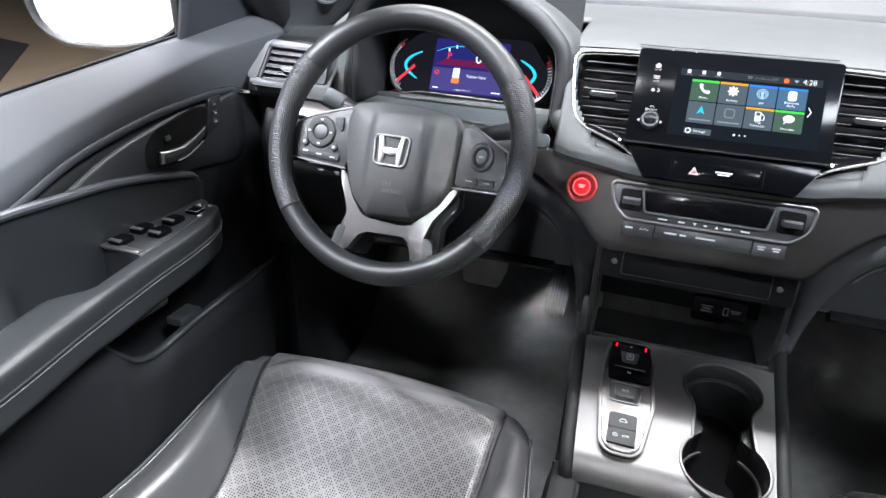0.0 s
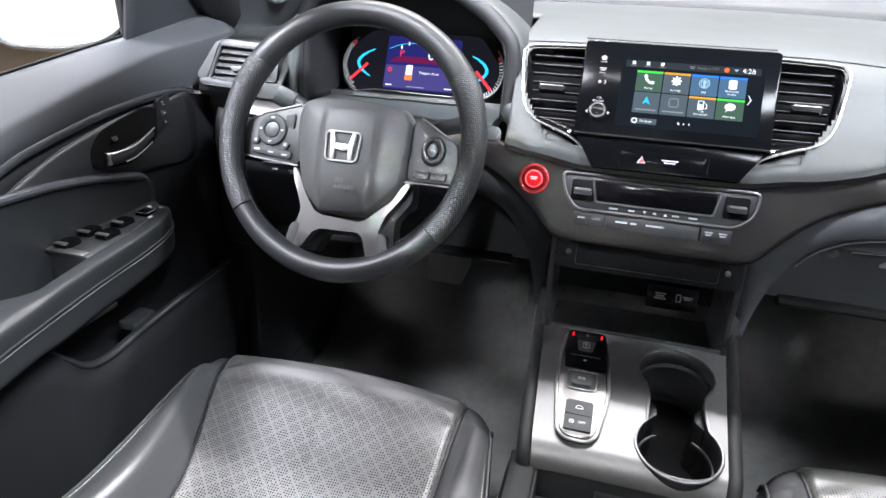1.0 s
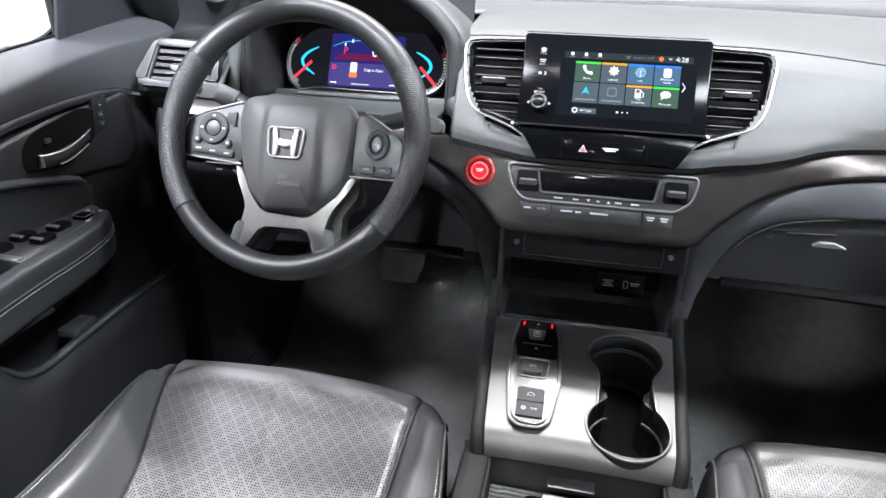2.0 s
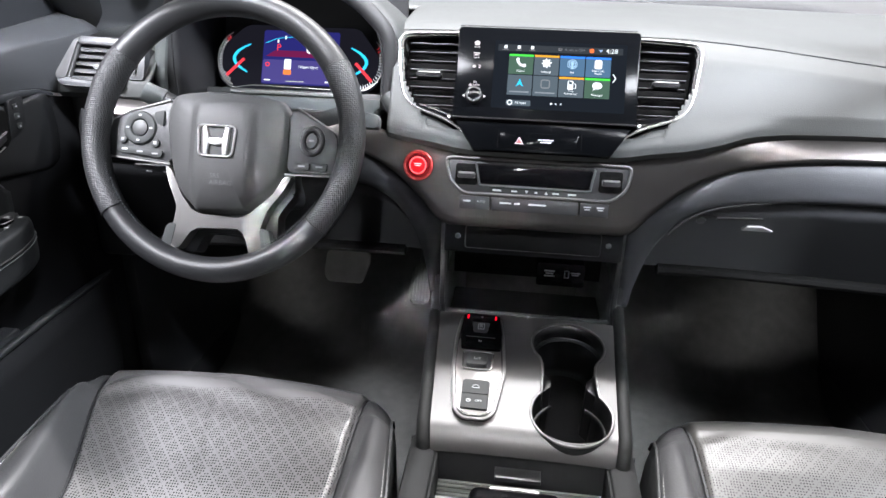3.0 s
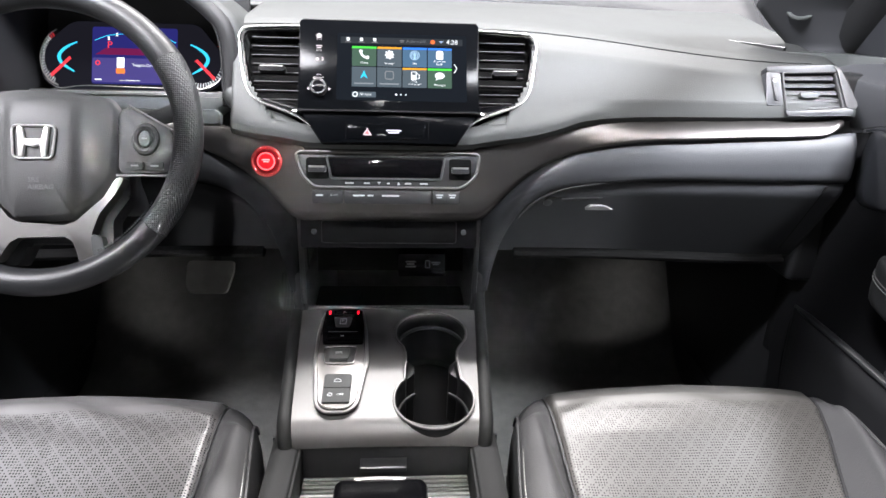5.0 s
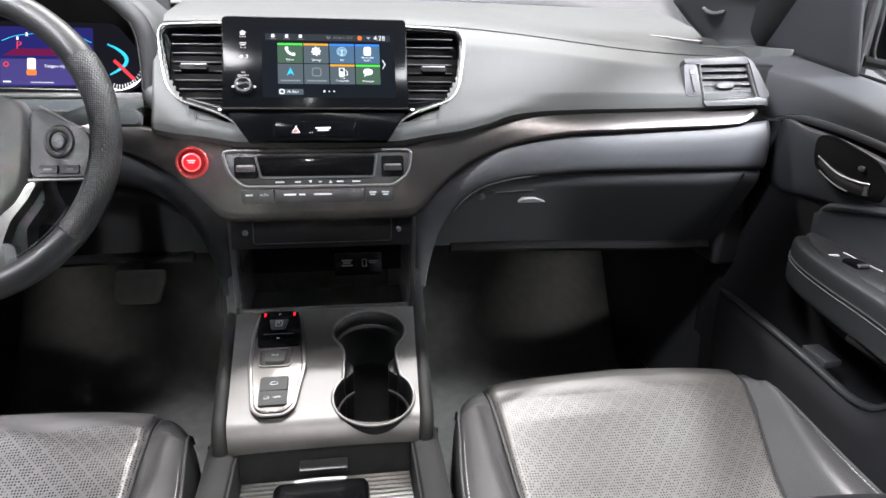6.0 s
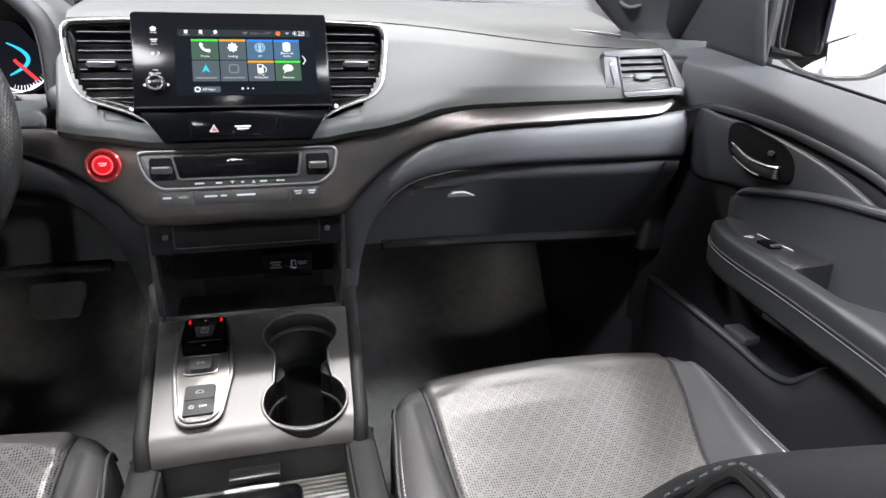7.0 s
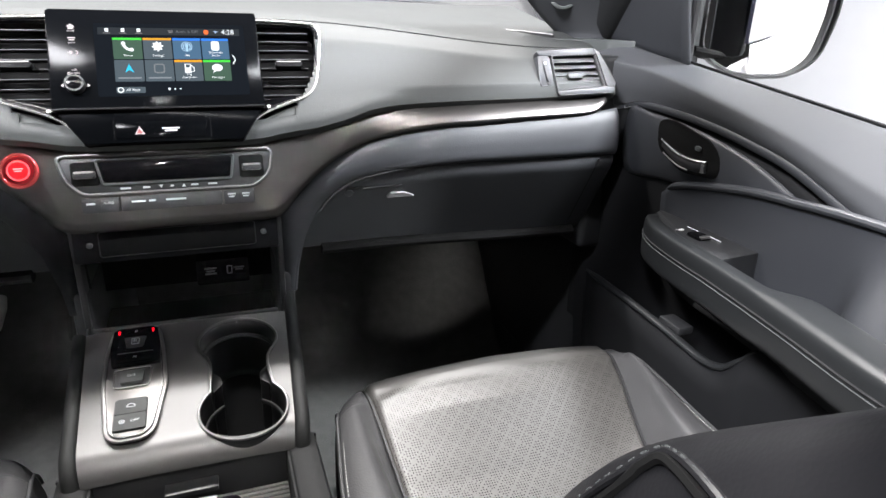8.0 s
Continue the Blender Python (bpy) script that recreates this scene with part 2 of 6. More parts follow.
def rounded(poly, r, seg=4):
    """A polygon with its corners rounded off."""
    out, n = [], len(poly)
    rs = r if isinstance(r, (list, tuple)) else [r] * n
    for i in range(n):
        p, a, b = Vector(poly[i]), Vector(poly[i - 1]), Vector(poly[(i + 1) % n])
        da, db = a - p, b - p
        k = min(rs[i], da.length * 0.48, db.length * 0.48)
        pa, pb = p + da.normalized() * k, p + db.normalized() * k
        for j in range(seg + 1):
            t = j / seg
            out.append(tuple((1 - t) ** 2 * pa + 2 * t * (1 - t) * p + t * t * pb))
    return out


def box2(w, h, x=0, y=0):
    return [(x - w / 2, y - h / 2), (x + w / 2, y - h / 2), (x + w / 2, y + h / 2), (x - w / 2, y + h / 2)]


def circle2(r, n=32, x=0, y=0, ry=None):
    return [(x + r * math.cos(2 * math.pi * i / n), y + (ry or r) * math.sin(2 * math.pi * i / n)) for i in range(n)]


def spline(pts, n=8, closed=False):
    """Smooth curve through control points."""
    P = [Vector(p) for p in pts]
    out, m = [], len(P)
    for i in range(m if closed else m - 1):
        a = P[(i - 1) % m] if closed or i > 0 else 2 * P[0] - P[1]
        b, c = P[i], P[(i + 1) % m]
        d = P[(i + 2) % m] if closed or i + 2 < m else 2 * P[-1] - P[-2]
        for j in range(n):
            t = j / n
            out.append(0.5 * ((2 * b) + (c - a) * t + (2 * a - 5 * b + 4 * c - d) * t * t + (3 * b - a - 3 * c + d) * t ** 3))
    if not closed:
        out.append(P[-1])
    return out


def lerp_curve(pts, x):
    """Height of a curve given by (x, height) pairs, smooth between them."""
    xs = [p[0] for p in pts]
    if x <= xs[0]:
        return pts[0][1]
    if x >= xs[-1]:
        return pts[-1][1]
    i = max(j for j in range(len(xs) - 1) if xs[j] <= x)
    t = (x - xs[i]) / (xs[i + 1] - xs[i])
    h = xs[i + 1] - xs[i]

    def slope(k):
        k0, k1 = max(0, k - 1), min(len(xs) - 1, k + 1)
        return (pts[k1][1] - pts[k0][1]) / (xs[k1] - xs[k0])
    a, b, ma, mb = pts[i][1], pts[i + 1][1], slope(i) * h, slope(i + 1) * h
    return (2 * t ** 3 - 3 * t * t + 1) * a + (t ** 3 - 2 * t * t + t) * ma + (-2 * t ** 3 + 3 * t * t) * b + (t ** 3 - t * t) * mb


def smooth(t):
    t = min(1, max(0, t))
    return t * t * (3 - 2 * t)


def prism(bm, poly, m, n0, n1, bevel=0.0, seg=2, bevel_back=False):
    """Adds a polygon of (u, v) in the frame m, thick from n0 to n1, its front edge rounded."""
    top = [bm.verts.new(m @ Vector((u, v, n1))) for u, v in poly]
    bot = [bm.verts.new(m @ Vector((u, v, n0))) for u, v in poly]
    n = len(poly)
    f = bm.faces.new(top)
    bm.faces.new(bot[::-1])
    for i in range(n):
        bm.faces.new((top[i], bot[i], bot[(i + 1) % n], top[(i + 1) % n]))
    if bevel:
        bmesh.ops.bevel(bm, geom=list(f.edges), offset=bevel, segments=seg, affect="EDGES", profile=0.5, clamp_overlap=True)
    return bm


def plate(poly, m, n0, n1, bevel=0.0, seg=2):
    return prism(bmesh.new(), poly, m, n0, n1, bevel, seg)


def grid(fn, nu, nv, close_u=False):
    bm = bmesh.new()
    cols = nu if close_u else nu + 1
    vs = [[bm.verts.new(fn(i / nu, j / nv)) for j in range(nv + 1)] for i in range(cols)]
    for i in range(nu):
        for j in range(nv):
            k = (i + 1) % cols
            bm.faces.new((vs[i][j], vs[k][j], vs[k][j + 1], vs[i][j + 1]))
    return bm


def sweep(path, ra, rb=None, up=None, closed=False, seg=10, bm=None, taper=None):
    """A rod along a path; ra across in the plane normal to up, rb along up."""
    bm = bm or bmesh.new()
    rb = rb or ra
    P = [Vector(p) for p in path]
    n = len(P)
    rings = []
    for i, p in enumerate(P):
        a = P[i - 1] if closed or i else P[0]
        b = P[(i + 1) % n] if closed or i < n - 1 else P[-1]
        t = (b - a).normalized()
        u = Vector(up).normalized() if up is not None else (Vector((0, 0, 1)) if abs(t.z) < 0.95 else Vector((0, 1, 0)))
        s = t.cross(u).normalized()
        w = s.cross(t).normalized()
        k = taper(i / max(1, n - 1)) if taper else 1
        rings.append([bm.verts.new(p + k * (s * ra * math.cos(2 * math.pi * j / seg) + w * rb * math.sin(2 * math.pi * j / seg))) for j in range(seg)])
    for i in range(n if closed else n - 1):
        q = rings[(i + 1) % n]
        for j in range(seg):
            bm.faces.new((rings[i][j], rings[i][(j + 1) % seg], q[(j + 1) % seg], q[j]))
    if not closed:
        bm.faces.new(rings[0])
        bm.faces.new(rings[-1][::-1])
    return bm


def on(m, pts, n=0.0):
    return [m @ Vector((u, v, n)) for u, v in pts]


def block(x0, x1, y0, y1, z0, z1, bevel=0.004, seg=2, bm=None):
    bm = bm or bmesh.new()
    made = bmesh.ops.create_cube(bm, size=1, matrix=Matrix.Translation(((x0 + x1) / 2, (y0 + y1) / 2, (z0 + z1) / 2)) @ Matrix.Diagonal((x1 - x0, y1 - y0, z1 - z0, 1)))
    if bevel:
        es = {e for v in made["verts"] for e in v.link_edges}
        bmesh.ops.bevel(bm, geom=list(es), offset=bevel, segments=seg, affect="EDGES", profile=0.5)
    return bm


def lettering(name, text, m, u, v, size, material, parent, n=0.0006, align="CENTER", sx=1.0):
    """Flat writing in the built-in font, size is the height of capitals."""
    c = bpy.data.curves.new(name, "FONT")
    c.body, c.size, c.align_x, c.align_y, c.resolution_u = text, size * 1.4, align, "CENTER", 2
    tmp = new("tmp", c)
    me = bpy.data.meshes.new_from_object(tmp.evaluated_get(bpy.context.evaluated_depsgraph_get()))
    bpy.data.objects.remove(tmp)
    me.transform(m @ Matrix.Translation((u, v, n)) @ Matrix.Diagonal((sx, 1, 1, 1)))
    me.materials.clear()
    return part(name, me, material, parent)


def bars(m, u, v, w, h, rows, material, parent, n=0.0006, name="print"):
    """Unreadable print as plain bars."""
    bm = bmesh.new()
    step = h / rows
    for i in range(rows):
        k = w * (1.0 if i % 2 == 0 else 0.72)
        prism(bm, box2(k, step * 0.55, u, v + h / 2 - step * (i + 0.5)), m, n - 0.0004, n)
    return part(name, bm, material, parent)

# ---- dashboard ----
dash = thing("dashboard", (0, 1.0, 0.45), "dark grey soft-touch dashboard with satin silver trim band", "dashboard")
# heights over |x|: lower edge of the soft pad, lower edge of the trim, top of the glove box door
PAD_LOW = [(0.0, 0.643), (0.104, 0.645), (0.152, 0.652), (0.192, 0.657), (0.232, 0.666), (0.271, 0.677), (0.351, 0.683), (0.511, 0.688), (0.66, 0.693)]
TRIM_LOW = [(0.0, 0.546), (0.10, 0.545), (0.125, 0.546), (0.140, 0.556), (0.159, 0.576), (0.197, 0.607), (0.236, 0.629), (0.275, 0.644), (0.355, 0.659), (0.435, 0.664), (0.516, 0.669), (0.597, 0.673), (0.622, 0.677), (0.641, 0.690)]
PAD = [(0.020, 0.000), (0.007, 0.002), (0.001, 0.009), (0.003, 0.018)]
FACE = [(0.70, 0.871), (0.72, 0.883), (0.74, 0.894), (0.76, 0.907), (0.775, 0.918), (0.788, 0.932), (0.798, 0.95), (0.805, 0.975), (0.812, 1.02), (0.822, 1.10), (0.832, 1.25), (0.834, 1.45), (0.834, 1.64)]


def droop(x):
    return -0.034 * smooth((abs(x) - 0.14) / 0.46)


def near(x):
    return -0.022 * smooth((abs(x) - 0.28) / 0.34)


def pad_point(x, k):
    low = lerp_curve(PAD_LOW, abs(x))
    if k < len(PAD):
        dy, dz = PAD[k]
        y, z = 0.862 + (low - 0.68) * 0.5 + dy + 0.010 * smooth((abs(x) - 0.24) / 0.1), low + dz
    else:
        z, y = FACE[k - len(PAD)]
        z = max(z, low + 0.024 + 0.002 * k)
        if z < 0.787:
            y = 0.871 + (z - 0.70) * 0.57
        z += droop(x) * smooth((z - 0.70) / 0.10) * (1 - 0.85 * smooth((y - 1.02) / 0.2))
    y += near(x) * (1 - smooth((y - 0.95) / 0.2))
    return Vector((x, y, z))


def pad_sheet(u, v):
    x = -0.700 + 1.362 * u
    n = len(PAD) + len(FACE) - 1
    k = v * n
    i = min(n - 1, int(k))
    return pad_point(x, i).lerp(pad_point(x, i + 1), k - i)


hood_gap = (-0.560, -0.214)
bm = grid(pad_sheet, 330, 3 * (len(PAD) + len(FACE) - 1))
VENT = tilted((0, 0.90, 0.75), 30)
VI = VENT.inverted()


def in_vent(p):
    q = VI @ p
    return q.y > -0.085 and abs(q.x) < 0.199 - 0.05 * smooth((0.0 - q.y) / 0.11) and p.y < 0.965 and q.y < 0.055

dead = [f for f in bm.faces if in_vent(f.calc_center_median()) or hood_gap[0] < f.calc_center_median().x < hood_gap[1] and f.calc_center_median().y < 1.12 and f.calc_center_median().z > 0.66]
bmesh.ops.delete(bm, geom=dead, context="FACES")
part("top_pad", bm, SOFT, dash, solid=0.004)

# raised cowl strip at the foot of the windscreen


def cowl_edge(x):
    return 1.40 - 0.30 * abs(x) ** 2


part("cowl_strip", grid(lambda u, v: Vector((-0.73 + 1.46 * u, cowl_edge(-0.73 + 1.46 * u) + 0.10 * v, 0.826 - 0.040 * smooth((abs(-0.73 + 1.46 * u) - 0.45) / 0.3) + 0.075 * v)), 48, 4), RECESS, dash, "black cowl strip along the windscreen", solid=0.006)
# seam across the pad
for s in (1, -1):
    xs = [0.125 + 0.50 * i / 30 for i in range(31)] if s > 0 else [0.125 + 0.085 * i / 8 for i in range(9)]
    part("seam", sweep([pad_point(s * x, 10) + Vector((0, -0.001, 0.0022)) for x in xs], 0.0014, 0.0008, seg=6), RECESS, dash)
part("seam", sweep([Vector((-0.125 + 0.25 * i / 10, 0.962, 0.8062)) for i in range(11)], 0.0014, 0.001, seg=6), RECESS, dash)


def trim_point(x, v, off=0.0):
    lo, hi = lerp_curve(TRIM_LOW, abs(x)), lerp_curve(PAD_LOW, abs(x)) + 0.004
    z = lo + (hi - lo) * v
    side = smooth((abs(x) - 0.13) / 0.16)
    y = 0.857 + (z - 0.637) * 0.268 * (1 - side) + 0.012 * side + near(x)
    lean = math.tan(radians(8 + 38 * smooth((abs(x) - 0.20) / 0.18)))
    y += 0.004 * (1 - side) + side * ((z - (lo + hi) / 2) * lean + 0.004 - 0.003 * math.sin(math.pi * v))
    return Vector((x, y - off, z))


def trim_sheet(u, v):
    return trim_point(-0.641 + 1.282 * u, v)


part("trim_band", grid(trim_sheet, 128, 8), SATIN, dash, "satin silver-grey trim band", solid=0.005)
for s in (1, -1):
    part("trim_edge", sweep([trim_point(s * (0.128 + 0.51 * i / 40), 0.0, -0.002) for i in range(41)], 0.0022, seg=6), RECESS, dash)

# curved knee panels and lower covers
OUT = [(0.126, 0.42), (0.126, 0.47), (0.128, 0.52), (0.140, 0.551), (0.159, 0.574), (0.197, 0.605), (0.236, 0.627), (0.275, 0.642), (0.355, 0.657), (0.45, 0.663), (0.55, 0.669), (0.62, 0.675), (0.66, 0.680)]
INN = [(0.150, 0.42), (0.156, 0.46), (0.170, 0.51), (0.190, 0.545), (0.210, 0.568), (0.240, 0.585), (0.277, 0.594), (0.318, 0.600), (0.37, 0.604), (0.45, 0.607), (0.55, 0.609), (0.62, 0.610), (0.66, 0.610)]
out_c, inn_c = spline(OUT, 6), spline(INN, 6)


def knee(s):
    def fn(u, v):
        i = round(u * (len(out_c) - 1))
        a, b = out_c[i], inn_c[i]
        x, z = a.x + (b.x - a.x) * v, a.y + (b.y - a.y) * v
        wide = smooth((x - 0.20) / 0.15)
        belly = math.sin(math.pi * min(1, v * 1.05)) ** 0.8
        roll = lerp_curve([(0, 0.0), (0.2, 0.62), (0.45, 0.95), (0.65, 1.0), (0.90, 0.85), (1, 0.45)], v)
        y = 0.872 - 0.009 * belly * (1 - wide) - 0.004 * v + (0.66 - z) * 0.11 * (1 - v) + wide * (-0.003 - 0.015 * roll)
        return Vector((s * x, y + near(x), z))
    return fn


def glove(s):
    def fn(u, v):
        i = round(u * (len(inn_c) - 1))
        b = inn_c[i]
        x = b.x + 0.004 * (1 - u)
        top = b.y - 0.003
        z = top + (0.462 - top) * v if top > 0.47 else top - 0.03 * v
        y = 0.853 + near(x) + max(0, 0.606 - z) * 0.60
        if v < 0.15:
            y += 0.010 * (1 - v / 0.15) ** 2
        return Vector((s * x, y, z))
    return fn


for s in (1, -1):
    # same vinyl both sides; the driver's side is darkened to paint in its shade
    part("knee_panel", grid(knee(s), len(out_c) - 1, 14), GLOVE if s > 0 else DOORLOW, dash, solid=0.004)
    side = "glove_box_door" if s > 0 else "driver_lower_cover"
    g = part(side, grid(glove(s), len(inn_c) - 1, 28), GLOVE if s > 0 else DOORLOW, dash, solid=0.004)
    part("tunnel_side", block(min(s * 0.124, s * 0.148), max(s * 0.124, s * 0.148), 0.868, 1.30, 0.0, 0.45, 0.006), HARD, dash)
    # lip near-black: the shade under the dashboard is put into its colour
    part("lower_lip", sweep([Vector((s * (0.20 + 0.44 * i / 10), 0.935 + near(0.2 + 0.44 * i / 10), 0.458)) for i in range(11)], 0.014, 0.009), SHADEBLACK, dash)
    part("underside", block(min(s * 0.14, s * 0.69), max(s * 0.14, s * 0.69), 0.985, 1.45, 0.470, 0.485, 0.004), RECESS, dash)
    if s > 0:
        part("glove_gap", sweep([Vector((p.x, 0.858 + near(p.x), p.y - 0.0012)) for p in inn_c[18:]], 0.0016, seg=6), RECESS, g)
        part("split_line", sweep([Vector((0.630, 0.8525 + near(0.63) + (0.606 - z) * 0.60, z)) for z in (0.604, 0.598, 0.57, 0.53, 0.48)], 0.0018, 0.002, seg=6), RECESS, g)
        hm = tilted((0.285, 0.8785, 0.563), -31)
        part("handle_recess", plate(rounded([(-0.055, -0.014), (0.058, -0.014), (0.062, 0.016), (-0.055, 0.010)], 0.006), hm, -0.012, 0.0015, 0.001), RECESS, g)
        part("latch_handle", plate(rounded([(0.008, -0.012), (0.052, -0.012), (0.034, -0.003), (0.014, -0.003)], 0.002), hm, 0.001, 0.006, 0.001), mat("pale_latch", (0.36, 0.36, 0.37), 0.45), g, "pale satin latch handle")
        part("latch_bar", plate(rounded([(-0.03, 0.004), (0.03, 0.009), (0.03, 0.013), (-0.03, 0.009)], 0.001), hm, 0.0, 0.004, 0.001), HARD, g)
        part("key_lock", plate(circle2(0.0065, 20, -0.05, 0.0), hm, 0.0, 0.004, 0.001), MID, g)

# dashboard end blocks beside the doors
for s in (1, -1):
    part("end_cap", block(min(s * 0.655, s * 0.72), max(s * 0.655, s * 0.72), 0.90, 1.45, 0.42, 0.755, 0.012, 3), HARD, dash)


# ---- centre vents ----


def centre_vent(s):
    v = part("centre_vent", plate(rounded([(s * 0.118, 0.052), (s * 0.198, 0.047), (s * 0.204, 0.034), (s * 0.195, -0.031), (s * 0.176, -0.055), (s * 0.118, -0.076)][::s], 0.006), VENT, -0.060, -0.036, 0.0), SHADEBLACK, dash, "black slatted air vent with a bright chrome surround")
    rim = [(s * 0.121, 0.0545), (s * 0.160, 0.053), (s * 0.196, 0.0505), (s * 0.2045, 0.044), (s * 0.2065, 0.034), (s * 0.202, 0.0), (s * 0.196, -0.030), (s * 0.188, -0.046), (s * 0.176, -0.056), (s * 0.155, -0.064), (s * 0.130, -0.0735), (s * 0.112, -0.084), (s * 0.103, -0.094), (s * 0.0965, -0.107)]
    pts = spline([(a, b, 0) for a, b in rim], 5)
    part("chrome_surround", sweep([VENT @ Vector((p.x, p.y, 0.0035 if p.y > -0.08 else 0.0035 - 0.12 * (-0.08 - p.y))) for p in pts], 0.0018, 0.0016, up=VENT.to_3x3() @ Vector((0, 0, 1)), seg=8), CHROME, v, "bright chrome line")
    inner = [(p.x * 0.983 - s * 0.0005, p.y * 0.965, 0) for p in pts if p.y > -0.075]
    part("inner_bezel", sweep([VENT @ Vector((a, b, -0.002)) for a, b, c in inner], 0.0035, 0.004, up=VENT.to_3x3() @ Vector((0, 0, 1)), seg=6), PIANO, v)
    for i in range(8):
        z = 0.040 - 0.0128 * i
        w = 0.1915 - 0.006 * smooth(i / 8) - (0.012 if i == 7 else 0) - (0.004 if i == 6 else 0)
        k = part("slat", plate(rounded(box2(w - 0.121, 0.0024, s * (w + 0.121) / 2, z), 0.001), VENT, -0.0105, -0.005, 0.0006), SHADEBLACK, v)
        # thin pale strip painted as the highlight along the slat
        part("slat_edge", plate(box2(w - 0.123, 0.0008, s * (w + 0.121) / 2, z + 0.0004), VENT, -0.006, -0.0046), SLATLINE, k)
    part("bottom_fill", plate(rounded([(s * 0.121, -0.058), (s * 0.180, -0.049), (s * 0.174, -0.056), (s * 0.121, -0.073)][::s], 0.002), VENT, -0.02, -0.002, 0.001), PIANO, v)
    part("direction_tab", plate(rounded(box2(0.036, 0.008, s * 0.161, -0.008), 0.003), VENT, -0.010, 0.004, 0.002), SLAT, v, "black direction tab")
    part("tab_edge", plate(rounded(box2(0.032, 0.0012, s * 0.161, -0.0052), 0.0005), VENT, 0.003, 0.0048), DIMSATIN, v)
    part("chrome_dot", plate(circle2(0.0028, 14, s * 0.1275, -0.068), VENT, -0.002, 0.004, 0.001), CHROME, v)
    return v


for s in (1, -1):
    centre_vent(s)
    # pad arm that wraps under the vent
    arm = spline([(s * 0.215, -0.035, 0), (s * 0.200, -0.058, 0), (s * 0.175, -0.073, 0), (s * 0.145, -0.083, 0), (s * 0.122, -0.095, 0), (s * 0.108, -0.108, 0)], 6)
    part("vent_arm", sweep([VENT @ Vector((p.x, p.y, -0.014)) for p in arm], 0.017, 0.015, up=VENT.to_3x3() @ Vector((0, 0, 1)), seg=14, taper=lambda t: 1.0 - 0.35 * t), SOFT, dash)


def side_vent(s):
    m = (tilted((0.592, 0.866, 0.731), 26) if s > 0 else tilted((-0.630, 0.866, 0.740), 26)) @ pose(0, 0, 0, 0, -4 * s, 0)
    up = m.to_3x3() @ Vector((0, 0, 1))
    o = rounded([(-s * 0.061, 0.037), (s * 0.034, 0.040), (s * 0.044, 0.034), (s * 0.066, -0.017), (s * 0.064, -0.025), (s * 0.057, -0.033), (-s * 0.034, -0.034), (-s * 0.0395, -0.020), (-s * 0.063, -0.019)][::s], 0.003)
    hole = rounded([(-s * 0.037, 0.0285), (s * 0.0365, 0.0295), (s * 0.0465, -0.0225), (-s * 0.0345, -0.0255)][::s], 0.004)
    # frame between outline and opening, set into the pad
    v = part("side_vent", plate(rounded([(p[0] * 0.97, p[1] * 0.97) for p in o], 0.001, 1), m, -0.030, -0.010, 0.0), RECESS, dash, "satin grey framed side air vent")
    part("vent_flank", plate(rounded([(s * 0.034, 0.039), (s * 0.044, 0.0335), (s * 0.066, -0.017), (s * 0.0635, -0.024), (s * 0.050, -0.022), (s * 0.0395, 0.029)][::s], 0.003), m, -0.012, 0.004, 0.003, 3), FRAMEGREY, v, "satin grey frame")
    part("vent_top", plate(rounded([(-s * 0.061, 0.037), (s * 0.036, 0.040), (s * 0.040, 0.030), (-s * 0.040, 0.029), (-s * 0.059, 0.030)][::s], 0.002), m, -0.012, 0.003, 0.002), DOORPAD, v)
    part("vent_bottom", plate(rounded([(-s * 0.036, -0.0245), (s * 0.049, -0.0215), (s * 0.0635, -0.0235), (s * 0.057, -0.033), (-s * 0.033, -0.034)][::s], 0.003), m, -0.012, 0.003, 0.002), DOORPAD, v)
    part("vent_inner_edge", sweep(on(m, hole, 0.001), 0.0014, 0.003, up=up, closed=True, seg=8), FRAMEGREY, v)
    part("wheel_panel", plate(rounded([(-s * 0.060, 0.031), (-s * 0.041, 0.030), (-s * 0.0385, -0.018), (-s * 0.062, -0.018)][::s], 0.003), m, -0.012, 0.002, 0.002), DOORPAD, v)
    part("wheel_slot", plate(rounded([(-s * 0.0545, 0.023), (-s * 0.0465, 0.022), (-s * 0.044, -0.016), (-s * 0.0500, -0.016)][::s], 0.003), m, 0.0, 0.0027), RECESS, v)
    part("thumb_wheel", plate(rounded([(-s * 0.0530, 0.013), (-s * 0.0480, 0.012), (-s * 0.0460, -0.012), (-s * 0.0495, -0.012)][::s], 0.002), m, 0.0, 0.0046, 0.001), HARD, v)
    part("thumb_mark", plate(circle2(0.0026, 12, -s * 0.0495, 0.0175), m, 0.0, 0.0036), INK, v)
    for i in range(5):
        z = 0.0215 - 0.0105 * i
        x0, x1 = -0.036 + 0.0006 * i, 0.0365 + 0.0020 * i
        part("slat", plate(rounded(box2(x1 - x0, 0.0050, s * (x0 + x1) / 2, z), 0.001), m, -0.012, -0.001, 0.001), HARD, v)
        part("slat_edge", plate(box2(x1 - x0 - 0.003, 0.0012, s * (x0 + x1) / 2, z + 0.0018), m, -0.002, -0.0004), SLATLINE, v)
    part("direction_tab", plate(rounded(box2(0.027, 0.0095, -s * 0.001, -0.003), 0.004), m, -0.004, 0.005, 0.002), MID, v)
    part("tab_edge", plate(rounded(box2(0.024, 0.0016, -s * 0.001, 0.0005), 0.0006), m, 0.004, 0.0058), SLATLINE, v)
    return v


side_vent(1), side_vent(-1)

# demister slot and dash top trim on the passenger's corner
dm = part("demister_slot", plate(rounded(box2(0.085, 0.012, 0, 0), 0.005), pose(0.590, 1.025, 0.7835, 4, 4, -40), -0.002, 0.0035, 0.001), RECESS, dash)
